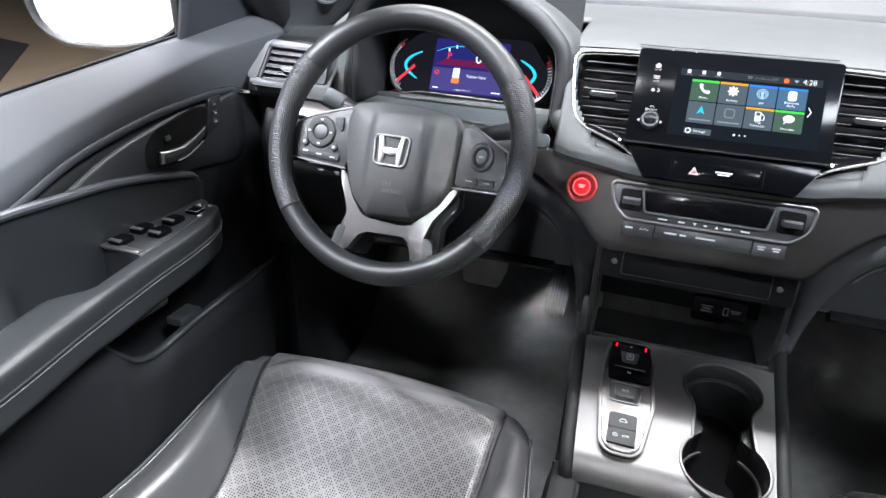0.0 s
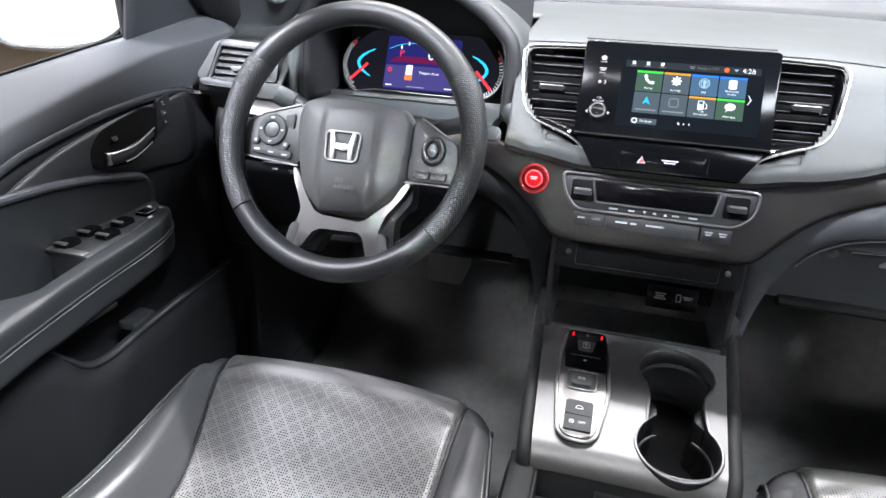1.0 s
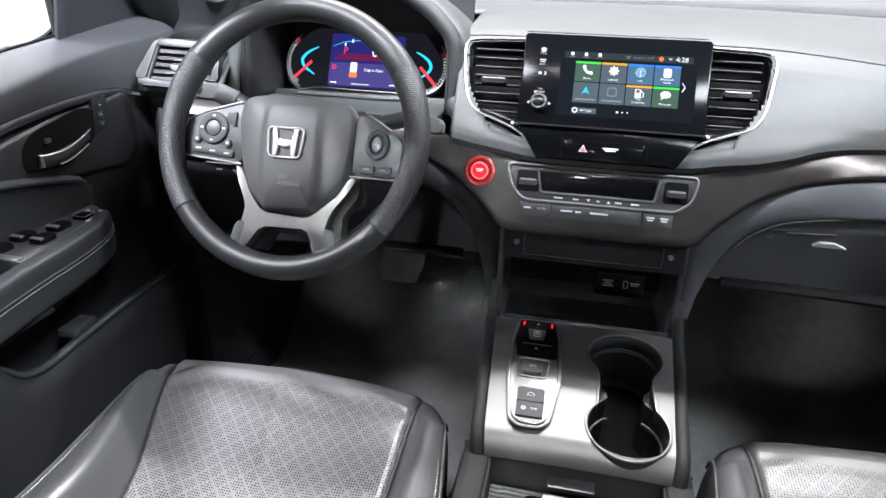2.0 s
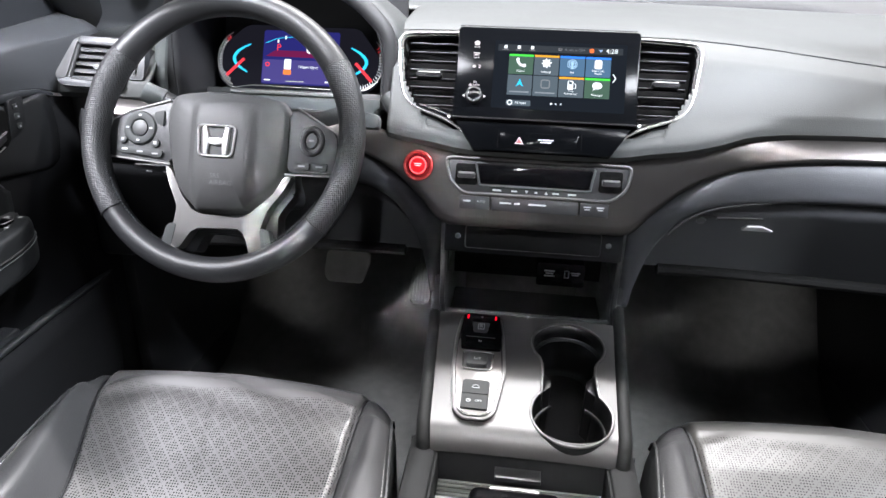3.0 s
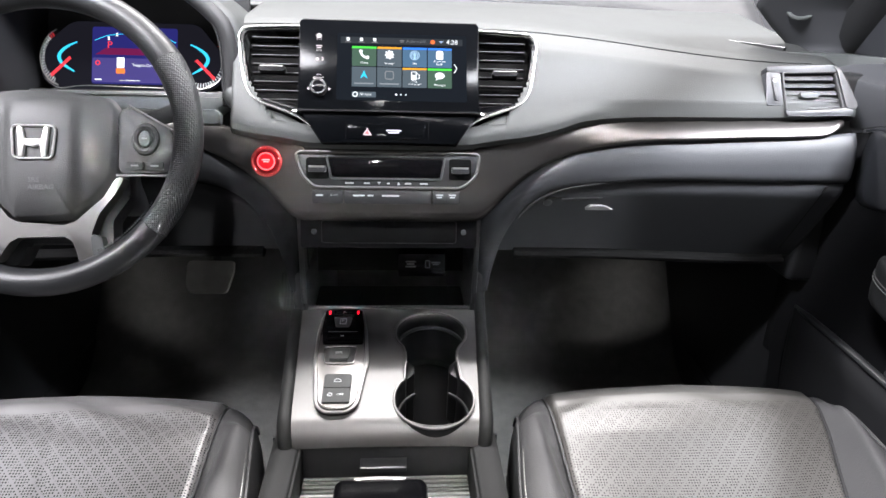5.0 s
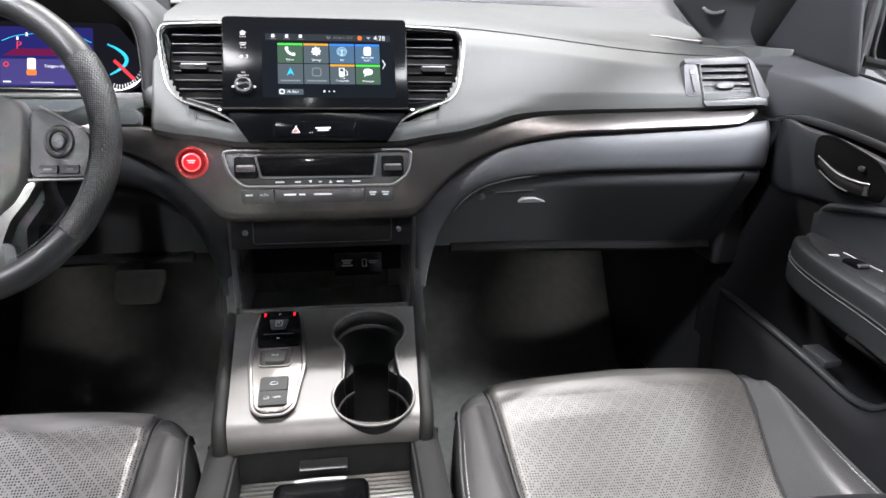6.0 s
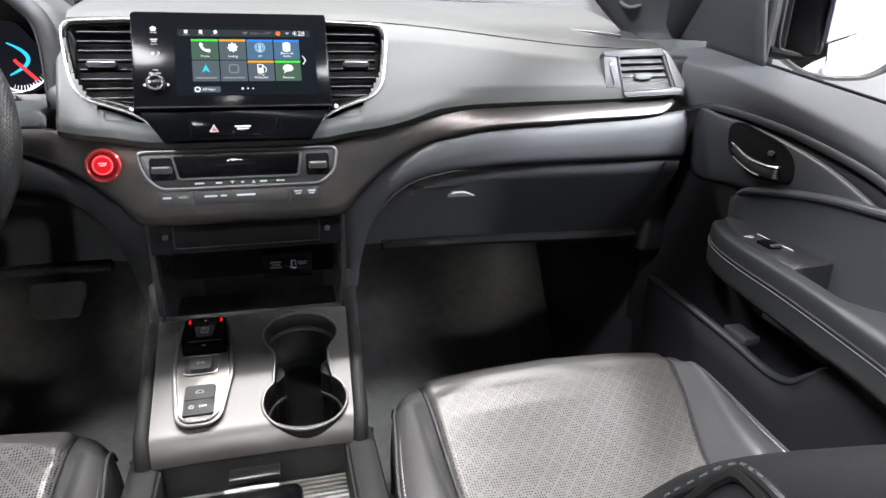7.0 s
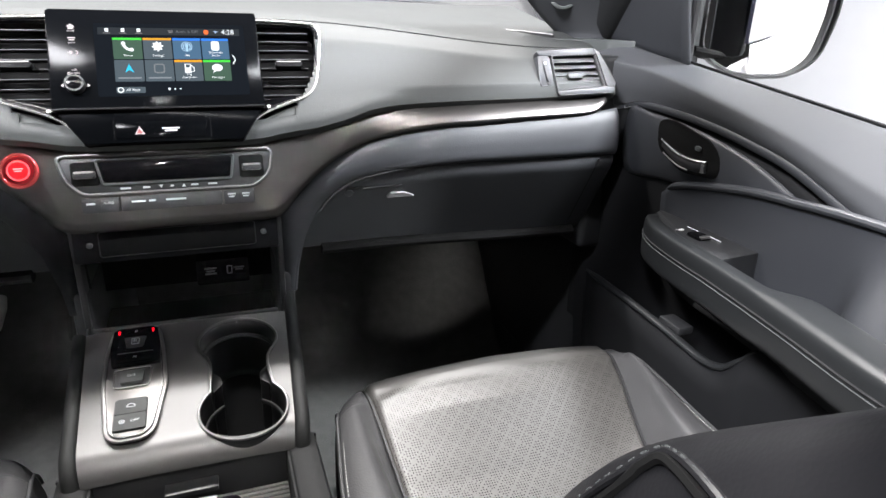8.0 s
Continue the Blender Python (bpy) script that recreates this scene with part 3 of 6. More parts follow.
part("demister_edge", sweep([pose(0.590, 1.025, 0.7835, 4, 4, -40) @ Vector((-0.042 + 0.084 * i / 6, -0.006, 0.0036)) for i in range(7)], 0.0010, seg=6), DIMSATIN, dm)

# ---- centre stack: climate controls ----
CLIM = tilted((0, 0.857, 0.637), 15)
cl_o = [(-0.129, 0.001), (0.126, 0.001), (0.121, -0.031), (0.101, -0.0475), (-0.104, -0.0475), (-0.121, -0.029)]
clim = part("climate_panel", plate(rounded(cl_o, 0.006), CLIM, -0.01, 0.0065, 0.001), HARD, dash, "black climate control panel in a satin silver frame")
part("climate_frame", sweep(on(CLIM, rounded(cl_o, 0.010, 5), 0.0075), 0.0022, 0.0020, up=CLIM.to_3x3() @ Vector((0, 0, 1)), closed=True, seg=8), DIMSATIN, clim, "satin silver frame")
part("readout", plate(rounded([(-0.083, -0.008), (0.074, -0.008), (0.070, -0.033), (-0.078, -0.033)], 0.003), CLIM, 0.006, 0.009, 0.001), PIANO, clim)
part("readout_bezel", sweep(on(CLIM, rounded([(-0.086, -0.005), (0.077, -0.005), (0.072, -0.0355), (-0.080, -0.0355)], 0.004), 0.008), 0.0014, seg=6, up=CLIM.to_3x3() @ Vector((0, 0, 1)), closed=True), MID, clim)
for s in (1, -1):
    part("knob_well", plate(rounded(box2(0.031, 0.029, s * 0.0985, -0.0215), 0.004), CLIM, 0.004, 0.0075, 0.001), SHADEBLACK, clim)
    k = part("temperature_rocker", plate(rounded(box2(0.024, 0.009, s * 0.0985, -0.0225), 0.002), CLIM, 0.006, 0.016, 0.002), HARD, clim)
    part("rocker_cap", plate(rounded(box2(0.021, 0.0026, s * 0.0985, -0.0195), 0.001), CLIM, 0.0152, 0.0168, 0.0005), SILVER, k)
for u, w in ((-0.055, 0.012), (-0.031, 0.008), (0.026, 0.009), (0.048, 0.011)):
    bars(CLIM, u, -0.0415, w, 0.004, 1, INK, clim, 0.0072, "icon")
for u in (-0.014, 0.013):
    d = 1 if u > 0 else -1
    part("arrow_icon", plate([(u - 0.0025, -0.0415 - d * 0.002), (u + 0.0025, -0.0415 - d * 0.002), (u, -0.0415 + d * 0.002)][::d], CLIM, 0.0066, 0.0072), INK, clim)
bars(CLIM, -0.001, -0.0415, 0.004, 0.004, 1, INK, clim, 0.0072, "icon")
lettering("print", "SYNC", CLIM, -0.056, -0.0413, 0.0026, INK, clim, 0.0075)
lettering("print", "A/C", CLIM, 0.0265, -0.0413, 0.0026, INK, clim, 0.0075)
for x0, x1, prints in ((-0.106, -0.064, ((-0.096, 0.010, None), (-0.076, 0, "AUTO"))), (-0.062, 0.058, ((-0.042, 0.016, None), (-0.026, 0.008, None), (0.002, 0.024, None))), (0.0605, 0.099, ((0.070, 0.010, None), (0.088, 0.010, None)))):
    k = part("button_bar", plate(rounded(box2(x1 - x0, 0.0185, (x0 + x1) / 2, -0.0605), 0.002), CLIM, -0.002, 0.008, 0.0012), HARD, clim)
    for u, w, t in prints:
        if t:
            lettering("print", t, CLIM, u, -0.0585, 0.003, INK, k, 0.0086)
        else:
            bars(CLIM, u, -0.0585, w, 0.0065 if x0 > 0.05 else 0.0042, 2 if x0 > 0.05 else 1, INK, k, 0.0086, "icon")
for u in (-0.085, 0.080):
    part("button_gap", plate(box2(0.0009, 0.018, u, -0.0605), CLIM, 0.0078, 0.0084), RECESS, clim)

# start button
stb = part("start_button", plate(circle2(0.0160, 40, -0.167, -0.0135), CLIM, -0.004, 0.011, 0.003, 3), mat("dark_red_glass", (0.15, 0.003, 0.006), 0.15), dash, "round glowing red engine start button")
part("button_face", plate(circle2(0.0108, 36, -0.167, -0.0135), CLIM, 0.010, 0.0122, 0.001), REDGLOW, stb, "lit red centre")
part("button_ring", sweep(on(CLIM, circle2(0.0188, 48, -0.167, -0.0135), 0.008), 0.0026, seg=10, up=CLIM.to_3x3() @ Vector((0, 0, 1)), closed=True), mat("red_lit_ring", (0.75, 0.10, 0.10), 0.18, 0.9, emit=0.10), stb, "shiny ring lit red")
part("button_groove", sweep(on(CLIM, circle2(0.0112, 40, -0.167, -0.0135), 0.012), 0.0010, seg=6, up=CLIM.to_3x3() @ Vector((0, 0, 1)), closed=True), mat("pale_red", (0.9, 0.06, 0.07), 0.3, emit=0.8), stb)
bars(CLIM, -0.167, -0.0125, 0.010, 0.005, 2, mat("pale_red_print", (0.95, 0.35, 0.35), 0.3, emit=0.6), stb, 0.0126)

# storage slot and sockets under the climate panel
# back of the slot near-black to stand for the shade inside
slot = part("storage_slot", block(-0.128, 0.128, 0.99, 1.0, 0.40, 0.55, 0.0), SHADEBLACK, dash, "dark open storage tray under the climate panel")
part("slot_roof", block(-0.128, 0.128, 0.868, 1.0, 0.530, 0.538, 0.002), RECESS, slot)
for s in (1, -1):
    part("slot_wall", block(min(s * 0.126, s * 0.134), max(s * 0.126, s * 0.134), 0.862, 1.0, 0.40, 0.545, 0.002), HARD, slot)
    part("slot_screw", plate(circle2(0.004, 14, s * 0.107, 0), tilted((0, 0.8405, 0.5265), 13), -0.002, 0.001, 0.0005), MID, slot)
fm = tilted((0, 0.8405, 0.5265), 13)
part("slot_face", plate(rounded(box2(0.252, 0.046, 0, 0), 0.003), fm, -0.006, -0.001, 0.001), SLAT, slot)
# flat black plate for the shaded opening of the slot
part("slot_mouth", plate(rounded(box2(0.190, 0.030, 0.0, 0.0), 0.003), fm, -0.004, 0.0004, 0.0005), SHADEBLACK, slot)
part("slot_mouth_edge", sweep(on(fm, rounded(box2(0.192, 0.032), 0.004), 0.0006), 0.0006, seg=6, up=(0, -1, 0), closed=True), HARD, slot)
um = tilted((0.049, 0.886, 0.455), 6)
usb = part("socket_panel", plate(rounded(box2(0.072, 0.036, 0, 0), 0.003), um, -0.05, 0.0, 0.001), PIANO, slot)
bars(um, -0.017, 0.002, 0.016, 0.012, 3, DIMINK, usb, 0.0008)
part("phone_icon", sweep(on(um, rounded(box2(0.006, 0.011, 0.009, 0.002), 0.001), 0.0008), 0.0007, seg=5, up=(0, -1, 0), closed=True), DIMINK, usb)
bars(um, 0.022, 0.003, 0.014, 0.006, 2, DIMINK, usb, 0.0008)

# hazard and airbag strip below the display
SCR = tilted((0, 0.8544, 0.6865), 29)
hz = part("hazard_strip", plate(rounded([(-0.091, -0.036), (0.092, -0.036), (0.121, 0.008), (-0.121, 0.008)], 0.003), SCR, -0.03, 0.0045, 0.001), SCREENGLASS, dash, "gloss black switch strip with hazard button")
part("hazard_button", plate(rounded([(-0.056, -0.031), (0.046, -0.031), (0.050, -0.010), (-0.056, -0.010)], 0.003), SCR, 0.0035, 0.0058, 0.0006), SCREENGLASS, hz)
part("hazard_triangle", plate([(-0.0355, -0.0265), (-0.0235, -0.0265), (-0.0295, -0.0160)], SCR, 0.0057, 0.0062), mat("dim_hazard_print", (0.30, 0.24, 0.24), 0.6), hz)
part("hazard_triangle_hole", plate([(-0.0328, -0.0251), (-0.0262, -0.0251), (-0.0295, -0.0192)], SCR, 0.0061, 0.0066), mat("hazard_red", (0.25, 0.06, 0.06), 0.4), hz)
bars(SCR, 0.006, -0.0210, 0.020, 0.006, 2, mat("strip_print", (0.4, 0.4, 0.42), 0.6), hz, 0.0064)
for u in (-0.058, 0.053):
    part("strip_joint", plate(box2(0.0007, 0.024, u, -0.020), SCR, 0.004, 0.0048), SLAT, hz)

# ---- touchscreen ----
tv = thing("touchscreen", (0, 0.88, 0.69), "black glossy touchscreen display showing coloured app tiles", "display")
part("bezel", plate(rounded(box2(0.2440, 0.1280, 0, 0.0690), 0.004), SCR, -0.012, 0.010, 0.0015), SCREENGLASS, tv)
part("bottom_edge", plate(rounded(box2(0.2436, 0.0024, 0.0, 0.0058), 0.001), SCR, 0.0040, 0.0108, 0.0006), SLAT, tv)
T = SCR @ Matrix.Translation((0, 0, 0.010))
lcd = part("screen", plate(rounded(box2(0.176, 0.0945, 0.017, 0.0680), 0.002), T, -0.001, 0.0004), LCD, tv, "lit screen")
part("status_bar", plate(box2(0.166, 0.0092, 0.0165, 0.1052), T, 0.0003, 0.0007), LCDBAR, lcd)
lettering("clock_digits", "4:28", T, 0.085, 0.1052, 0.0066, WHITEG, lcd, 0.001)
lettering("status_text", "Audio is OFF", T, 0.036, 0.1052, 0.0036, glow("dim_status", (0.16, 0.17, 0.19), 1.0), lcd, 0.001)
part("status_dot", plate(circle2(0.0032, 16, 0.0585, 0.1052), T, 0.0006, 0.001), glow("status_orange", (0.9, 0.18, 0.05), 1.0), lcd)
for u in (-0.0565, -0.0385, -0.0205):
    part("status_icon", plate(rounded(box2(0.0042, 0.0046, u, 0.1065), 0.001), T, 0.0006, 0.001), WHITEG, lcd)
    bars(T, u, 0.1025, 0.008, 0.0016, 1, glow("dim_icon_text", (0.2, 0.2, 0.21), 1.0), lcd, 0.001, "status_text")
bars(T, 0.0165, 0.1052, 0.006, 0.004, 2, glow("dim_icon", (0.2, 0.2, 0.21), 1.0), lcd, 0.001, "status_icon")
part("wifi_icon", plate([(0.0675, 0.1068), (0.0730, 0.1068), (0.0702, 0.1035)][::-1], T, 0.0006, 0.001), glow("pale_blue", (0.45, 0.6, 0.9), 0.8), lcd)
TW, TH = 0.0328, 0.0277
tiles = [
    [("Phone", TILE_G, GREEN), ("Settings", TILE_S, AMBER), ("FM", TILE_B, BLUE), ("Bluetooth\nAudio", TILE_B, BLUE)],
    [(None, TILE_S, TILE_S), (None, TILE_S, TILE_S), ("Trip\nComputer", TILE_S, AMBER), ("Messages", TILE_G, GREEN)],
]
for r in range(2):
    for c in range(4):
        text, base, cap = tiles[r][c]
        u, v = -0.0345 + 0.0342 * c, 0.0826 - 0.0291 * r
        t = part("app_tile", plate(rounded(box2(TW, TH, u, v), 0.001), T, 0.0003, 0.0008), base, lcd)
        part("tile_cap", plate(box2(TW, 0.0028, u, v + TH / 2 - 0.0014), T, 0.0007, 0.0011), cap, lcd)
        y = v + 0.0028
        if text is None:
            bars(T, u, v - 0.0095, 0.026, 0.0032, 1, glow("tile_text_dim", (0.30, 0.34, 0.38), 0.8), lcd, 0.0013)
            if c == 0:
                part("tile_icon", plate([(u - 0.005, y - 0.005), (u, y - 0.002), (u + 0.005, y - 0.005), (u, y + 0.006)], T, 0.0007, 0.0012), CYAN, lcd)
            else:
                part("tile_icon", sweep(on(T, rounded(box2(0.011, 0.011, u, y), 0.003), 0.001), 0.0009, seg=5, up=T.to_3x3() @ Vector((0, 0, 1)), closed=True), glow("dim_tile", (0.2, 0.22, 0.24), 1.0), lcd)
        else:
            lettering("tile_text", text, T, u, v - (0.0095 if "\n" not in text else 0.0072), 0.0028, WHITEG, lcd, 0.0013, sx=1.05)
            bm = bmesh.new()
            if text == "Phone":
                sweep(spline([T @ Vector((u + a, y + b, 0.001)) for a, b in ((-0.005, 0.005), (-0.0035, 0.0), (0.0005, -0.004), (0.0055, -0.0045))], 4), 0.0017, 0.0005, up=T.to_3x3() @ Vector((0, 0, 1)), seg=6, bm=bm)
                for a, b in ((-0.0045, 0.0038), (0.0045, -0.0045)):
                    prism(bm, circle2(0.0024, 10, u + a, y + b), T, 0.0008, 0.0014)
            elif text == "Settings":
                prism(bm, [((0.0066 if i % 4 < 2 else 0.0048) * math.cos(i * math.pi / 16) + u, (0.0066 if i % 4 < 2 else 0.0048) * math.sin(i * math.pi / 16) + y) for i in range(32)], T, 0.0007, 0.0012)
            elif text == "FM":
                for rr in (0.0062, 0.0042):
                    sweep(on(T, circle2(rr, 24, u, y), 0.001), 0.0005, seg=4, up=T.to_3x3() @ Vector((0, 0, 1)), closed=True, bm=bm)
                prism(bm, circle2(0.0022, 12, u, y + 0.001), T, 0.0007, 0.0012)
                prism(bm, box2(0.0026, 0.006, u, y - 0.003), T, 0.0007, 0.00121)
            elif text == "Messages":
                prism(bm, circle2(0.0066, 24, u, y + 0.0008, 0.0048), T, 0.0007, 0.0012)
                prism(bm, [(u - 0.004, y - 0.002), (u - 0.001, y - 0.003), (u - 0.0055, y - 0.0065)][::-1], T, 0.0007, 0.00121)
            elif text.startswith("Trip"):
                prism(bm, rounded(box2(0.0075, 0.012, u - 0.001, y), 0.001), T, 0.0007, 0.0012)
                sweep(on(T, [(u + 0.003, y + 0.004), (u + 0.0062, y + 0.001), (u + 0.0062, y - 0.004), (u + 0.003, y - 0.0045)], 0.001), 0.0007, 0.0004, seg=5, bm=bm)
            else:
                prism(bm, rounded(box2(0.010, 0.0125, u, y + 0.001), 0.003), T, 0.0007, 0.0012)
            part("tile_icon", bm, WHITEG if text != "FM" else glow("fm_pale", (0.45, 0.7, 0.95), 0.9), lcd)
            if text.startswith("Trip"):
                part("tile_icon_window", plate(box2(0.0048, 0.004, u - 0.001, y + 0.003), T, 0.0011, 0.0015), TILE_S, lcd)
part("next_arrow", sweep(on(T, [(0.0880, 0.0740), (0.0915, 0.0680), (0.0880, 0.0620)], 0.001), 0.0008, 0.0004, seg=5), WHITEG, lcd)
part("all_apps_button", plate(rounded(box2(0.0325, 0.0076, -0.0345, 0.0287), 0.001), T, 0.0003, 0.0008), TILE_S, lcd)
part("apps_icon", sweep(on(T, circle2(0.0030, 18, -0.046, 0.0287), 0.0011), 0.0007, seg=5, up=T.to_3x3() @ Vector((0, 0, 1)), closed=True), WHITEG, lcd)
lettering("tile_text", "All Apps", T, -0.032, 0.0287, 0.0032, WHITEG, lcd, 0.0013)
for i, u in enumerate((0.003, 0.0095, 0.016)):
    part("page_dot", plate(circle2(0.0015 if i == 0 else 0.001, 12, u + 0.006, 0.0295), T, 0.0004, 0.001), WHITEG, lcd)
# touch keys and volume knob on the left of the glass
lettering("key_text", "HOME", T, -0.0955, 0.1045, 0.0021, PINKW, tv, 0.001)
part("home_icon", plate([(-0.0985, 0.1072), (-0.0925, 0.1072), (-0.0925, 0.1106), (-0.0910, 0.1106), (-0.0955, 0.1140), (-0.1000, 0.1106), (-0.0985, 0.1106)], T, 0.0, 0.0008), PINKW, tv)
lettering("key_text", "BACK", T, -0.0952, 0.0893, 0.0021, PINKW, tv, 0.001)
bars(T, -0.0952, 0.0945, 0.0085, 0.0052, 2, PINKW, tv, 0.001, "back_icon")
part("brightness_icon", plate([((0.0026 if i % 2 else 0.0016) * math.cos(i * math.pi / 8) - 0.0972, (0.0026 if i % 2 else 0.0016) * math.sin(i * math.pi / 8) + 0.0772) for i in range(16)], T, 0.0, 0.0008), PINKW, tv)
part("moon_icon", sweep(on(T, [(-0.0915 + 0.0020 * math.cos(a), 0.0772 + 0.0022 * math.sin(a)) for a in [-1.9 + 3.8 * i / 10 for i in range(11)]], 0.0006), 0.0008, 0.0004, seg=5, up=T.to_3x3() @ Vector((0, 0, 1)), taper=lambda t: 0.3 + 0.7 * math.sin(math.pi * t)), PINKW, tv)
lettering("key_text", "VOL", T, -0.0945, 0.0548, 0.0024, PINKW, tv, 0.001)
lettering("key_text", "AUDIO", T, -0.0935, 0.0506, 0.0024, PINKW, tv, 0.001)
part("power_icon", sweep(on(T, circle2(0.0013, 12, -0.1008, 0.0506), 0.0007), 0.0004, seg=5, up=T.to_3x3() @ Vector((0, 0, 1)), closed=True), PINKW, tv)
kn = part("volume_knob", plate(circle2(0.0110, 36, -0.0945, 0.0355), T, 0.0, 0.010, 0.002, 3), RECESS, tv, "round black volume knob")
part("knob_face", plate(circle2(0.0080, 32, -0.0945, 0.0355), T, 0.0098, 0.0106, 0.0006), PIANO, kn)
part("knob_rim", sweep(on(T, circle2(0.0098, 36, -0.0945, 0.0355), 0.0095), 0.0008, seg=6, up=T.to_3x3() @ Vector((0, 0, 1)), closed=True), HARD, kn)
for a in (-0.0127, 0.0127):
    part("knob_mark", plate([(-0.0945 + a * 1.25, 0.0355), (-0.0945 + a, 0.0375), (-0.0945 + a, 0.0335)][::1 if a < 0 else -1], T, 0.0, 0.0008), PINKW, kn)
# chrome strip added to draw a glint on the bezel's top edge
part("top_glint_edge", plate(box2(0.080, 0.0014, -0.072, 0.1330), SCR, 0.000, 0.0085), CHROME, tv)

# ---- instrument cluster in its hood ----
hood = thing("instrument_cluster", (-0.39, 1.02, 0.69), "hooded instrument cluster with lit colour display and red needles", "instrument cluster")
HX = -0.386


def hood_loop(y, k):
    """Opening of the binnacle, as a loop round the gauges."""
    w, zb, zt = 0.156 * k, 0.690, 0.872 + 0.02 * (k - 1)
    pts = [(-w * 0.99, zb), (-w * 0.99, 0.745), (-w * 0.95, 0.800), (-w * 0.78, zt - 0.026), (-w * 0.35, zt), (w * 0.25, zt), (w * 0.62, zt - 0.026), (w * 0.86, 0.818), (w * 1.0, 0.780), (w * 0.99, zb)]
    return [Vector((HX + p.x, y, p.y)) for p in spline([(a, b, 0) for a, b in pts], 6)]


loops = [hood_loop(0.900, 1.0), hood_loop(0.915, 0.985), hood_loop(0.945, 0.97), hood_loop(1.0, 0.96), hood_loop(1.06, 0.94)]
n_l = len(loops[0])
part("hood_throat", grid(lambda u, v: loops[round(v * 4)][round(u * (n_l - 1))], n_l - 1, 4), RECESS, hood, solid=0.003)
brow = [hood_loop(0.912, 1.135), [p + Vector((0, 0.0, 0.004)) for p in hood_loop(0.94, 1.16)], [p + Vector((0, 0.0, -0.004)) for p in hood_loop(1.02, 1.21)], [p + Vector((0, 0, -0.036)) for p in hood_loop(1.17, 1.27)]]
part("hood_brow", grid(lambda u, v: brow[round(v * 3)][round(u * (n_l - 1))], n_l - 1, 3), SOFT, hood, solid=0.004)
# lip blacker than the brow: the shade on its slope is in the colour
part("hood_lip", sweep(hood_loop(0.908, 1.065), 0.0115, 0.012, up=(0, 1, 0), seg=12), RECESS, hood, "rolled hood lip, darkened for its shade")
part("cheek_strip", sweep(spline([Vector((-0.558, 0.886, 0.686)), Vector((-0.557, 0.893, 0.740)), Vector((-0.548, 0.903, 0.800)), Vector((-0.530, 0.920, 0.836))], 6), 0.0095, 0.006, up=(0, 1, 0), seg=10), MID, hood, "grey trim strip beside the hood")
part("cheek_filler", block(-0.70, -0.555, 0.93, 1.10, 0.66, 0.775, 0.01), RECESS, hood)
part("throat_back", block(-0.60, -0.22, 1.055, 1.065, 0.67, 0.86, 0.0), RECESS, hood)
part("lower_shelf", block(-0.580, -0.238, 0.88, 1.05, 0.672, 0.690, 0.006), MID, hood)
part("bottom_trim", sweep([Vector((-0.49 + 0.2 * i / 10, 0.972, 0.694)) for i in range(11)], 0.004, 0.003), MID, hood)
GA = tilted((-0.386, 0.985, 0.700), 24)
face = part("gauge_face", plate(rounded([(-0.132, 0.012), (-0.108, -0.004), (0.10, -0.004), (0.128, 0.012), (0.130, 0.055), (0.095, 0.10), (-0.09, 0.10), (-0.132, 0.06)], 0.012), GA, -0.01, 0.0, 0.001), BLACKG, hood)
part("display_panel", plate(rounded([(-0.060, 0.006), (0.064, 0.006), (0.064, 0.092), (-0.060, 0.092)], 0.004), GA, -0.001, 0.001), NAVY, face, "blue violet driver information display")
part("display_mid", plate(rounded([(-0.059, 0.008), (0.063, 0.008), (0.063, 0.045), (-0.059, 0.045)], 0.003), GA, 0.0008, 0.0014), VIOLET, face)
part("red_band", plate([(-0.055, 0.050), (0.062, 0.050), (0.060, 0.060), (-0.040, 0.060)], GA, 0.0008, 0.0015), glow("dim_red", (0.13, 0.010, 0.06), 1.0), face)
lettering("gear_letter", "P", GA, -0.034, 0.064, 0.011, REDG, face, 0.0022)
lettering("speed_digit", "0", GA, 0.016, 0.0635, 0.017, WHITEG, face, 0.0022)
lettering("message_text", "Tailgate Open", GA, 0.016, 0.0345, 0.0042, WHITEG, face, 0.0022)
part("car_icon", plate(rounded(box2(0.011, 0.016, -0.018, 0.038), 0.002), GA, 0.001, 0.002), WHITEG, face)
part("tailgate_icon", plate(rounded(box2(0.013, 0.008, -0.018, 0.0255), 0.002), GA, 0.001, 0.002), glow("orange_icon", (0.9, 0.22, 0.05), 1.0), face)
part("warning_icon", sweep(on(GA, circle2(0.003, 14, -0.051, 0.037), 0.002), 0.0008, seg=5, up=GA.to_3x3() @ Vector((0, 0, 1)), closed=True), REDG, face)
bars(GA, -0.050, 0.012, 0.010, 0.003, 1, WHITEG, face, 0.0022)
bars(GA, 0.052, 0.012, 0.014, 0.003, 1, WHITEG, face, 0.0022)
bars(GA, -0.004, 0.011, 0.030, 0.0022, 1, DIMINK, face, 0.0022)
part("rev_arc", sweep(spline([GA @ Vector((a, b, 0.002)) for a, b in ((-0.056, 0.071), (-0.035, 0.079), (0.0, 0.082), (0.04, 0.079), (0.062, 0.070))], 6), 0.0012, 0.0005, seg=5), CYAN, face)
for i, u in enumerate((-0.036, -0.024, -0.011, 0.003, 0.017, 0.031, 0.045)):
    part("rev_tick", plate(box2(0.0022, 0.005, u, 0.0855 - 0.00006 * (i - 3) ** 2 * 20), GA, 0.001, 0.002), WHITEG, face)
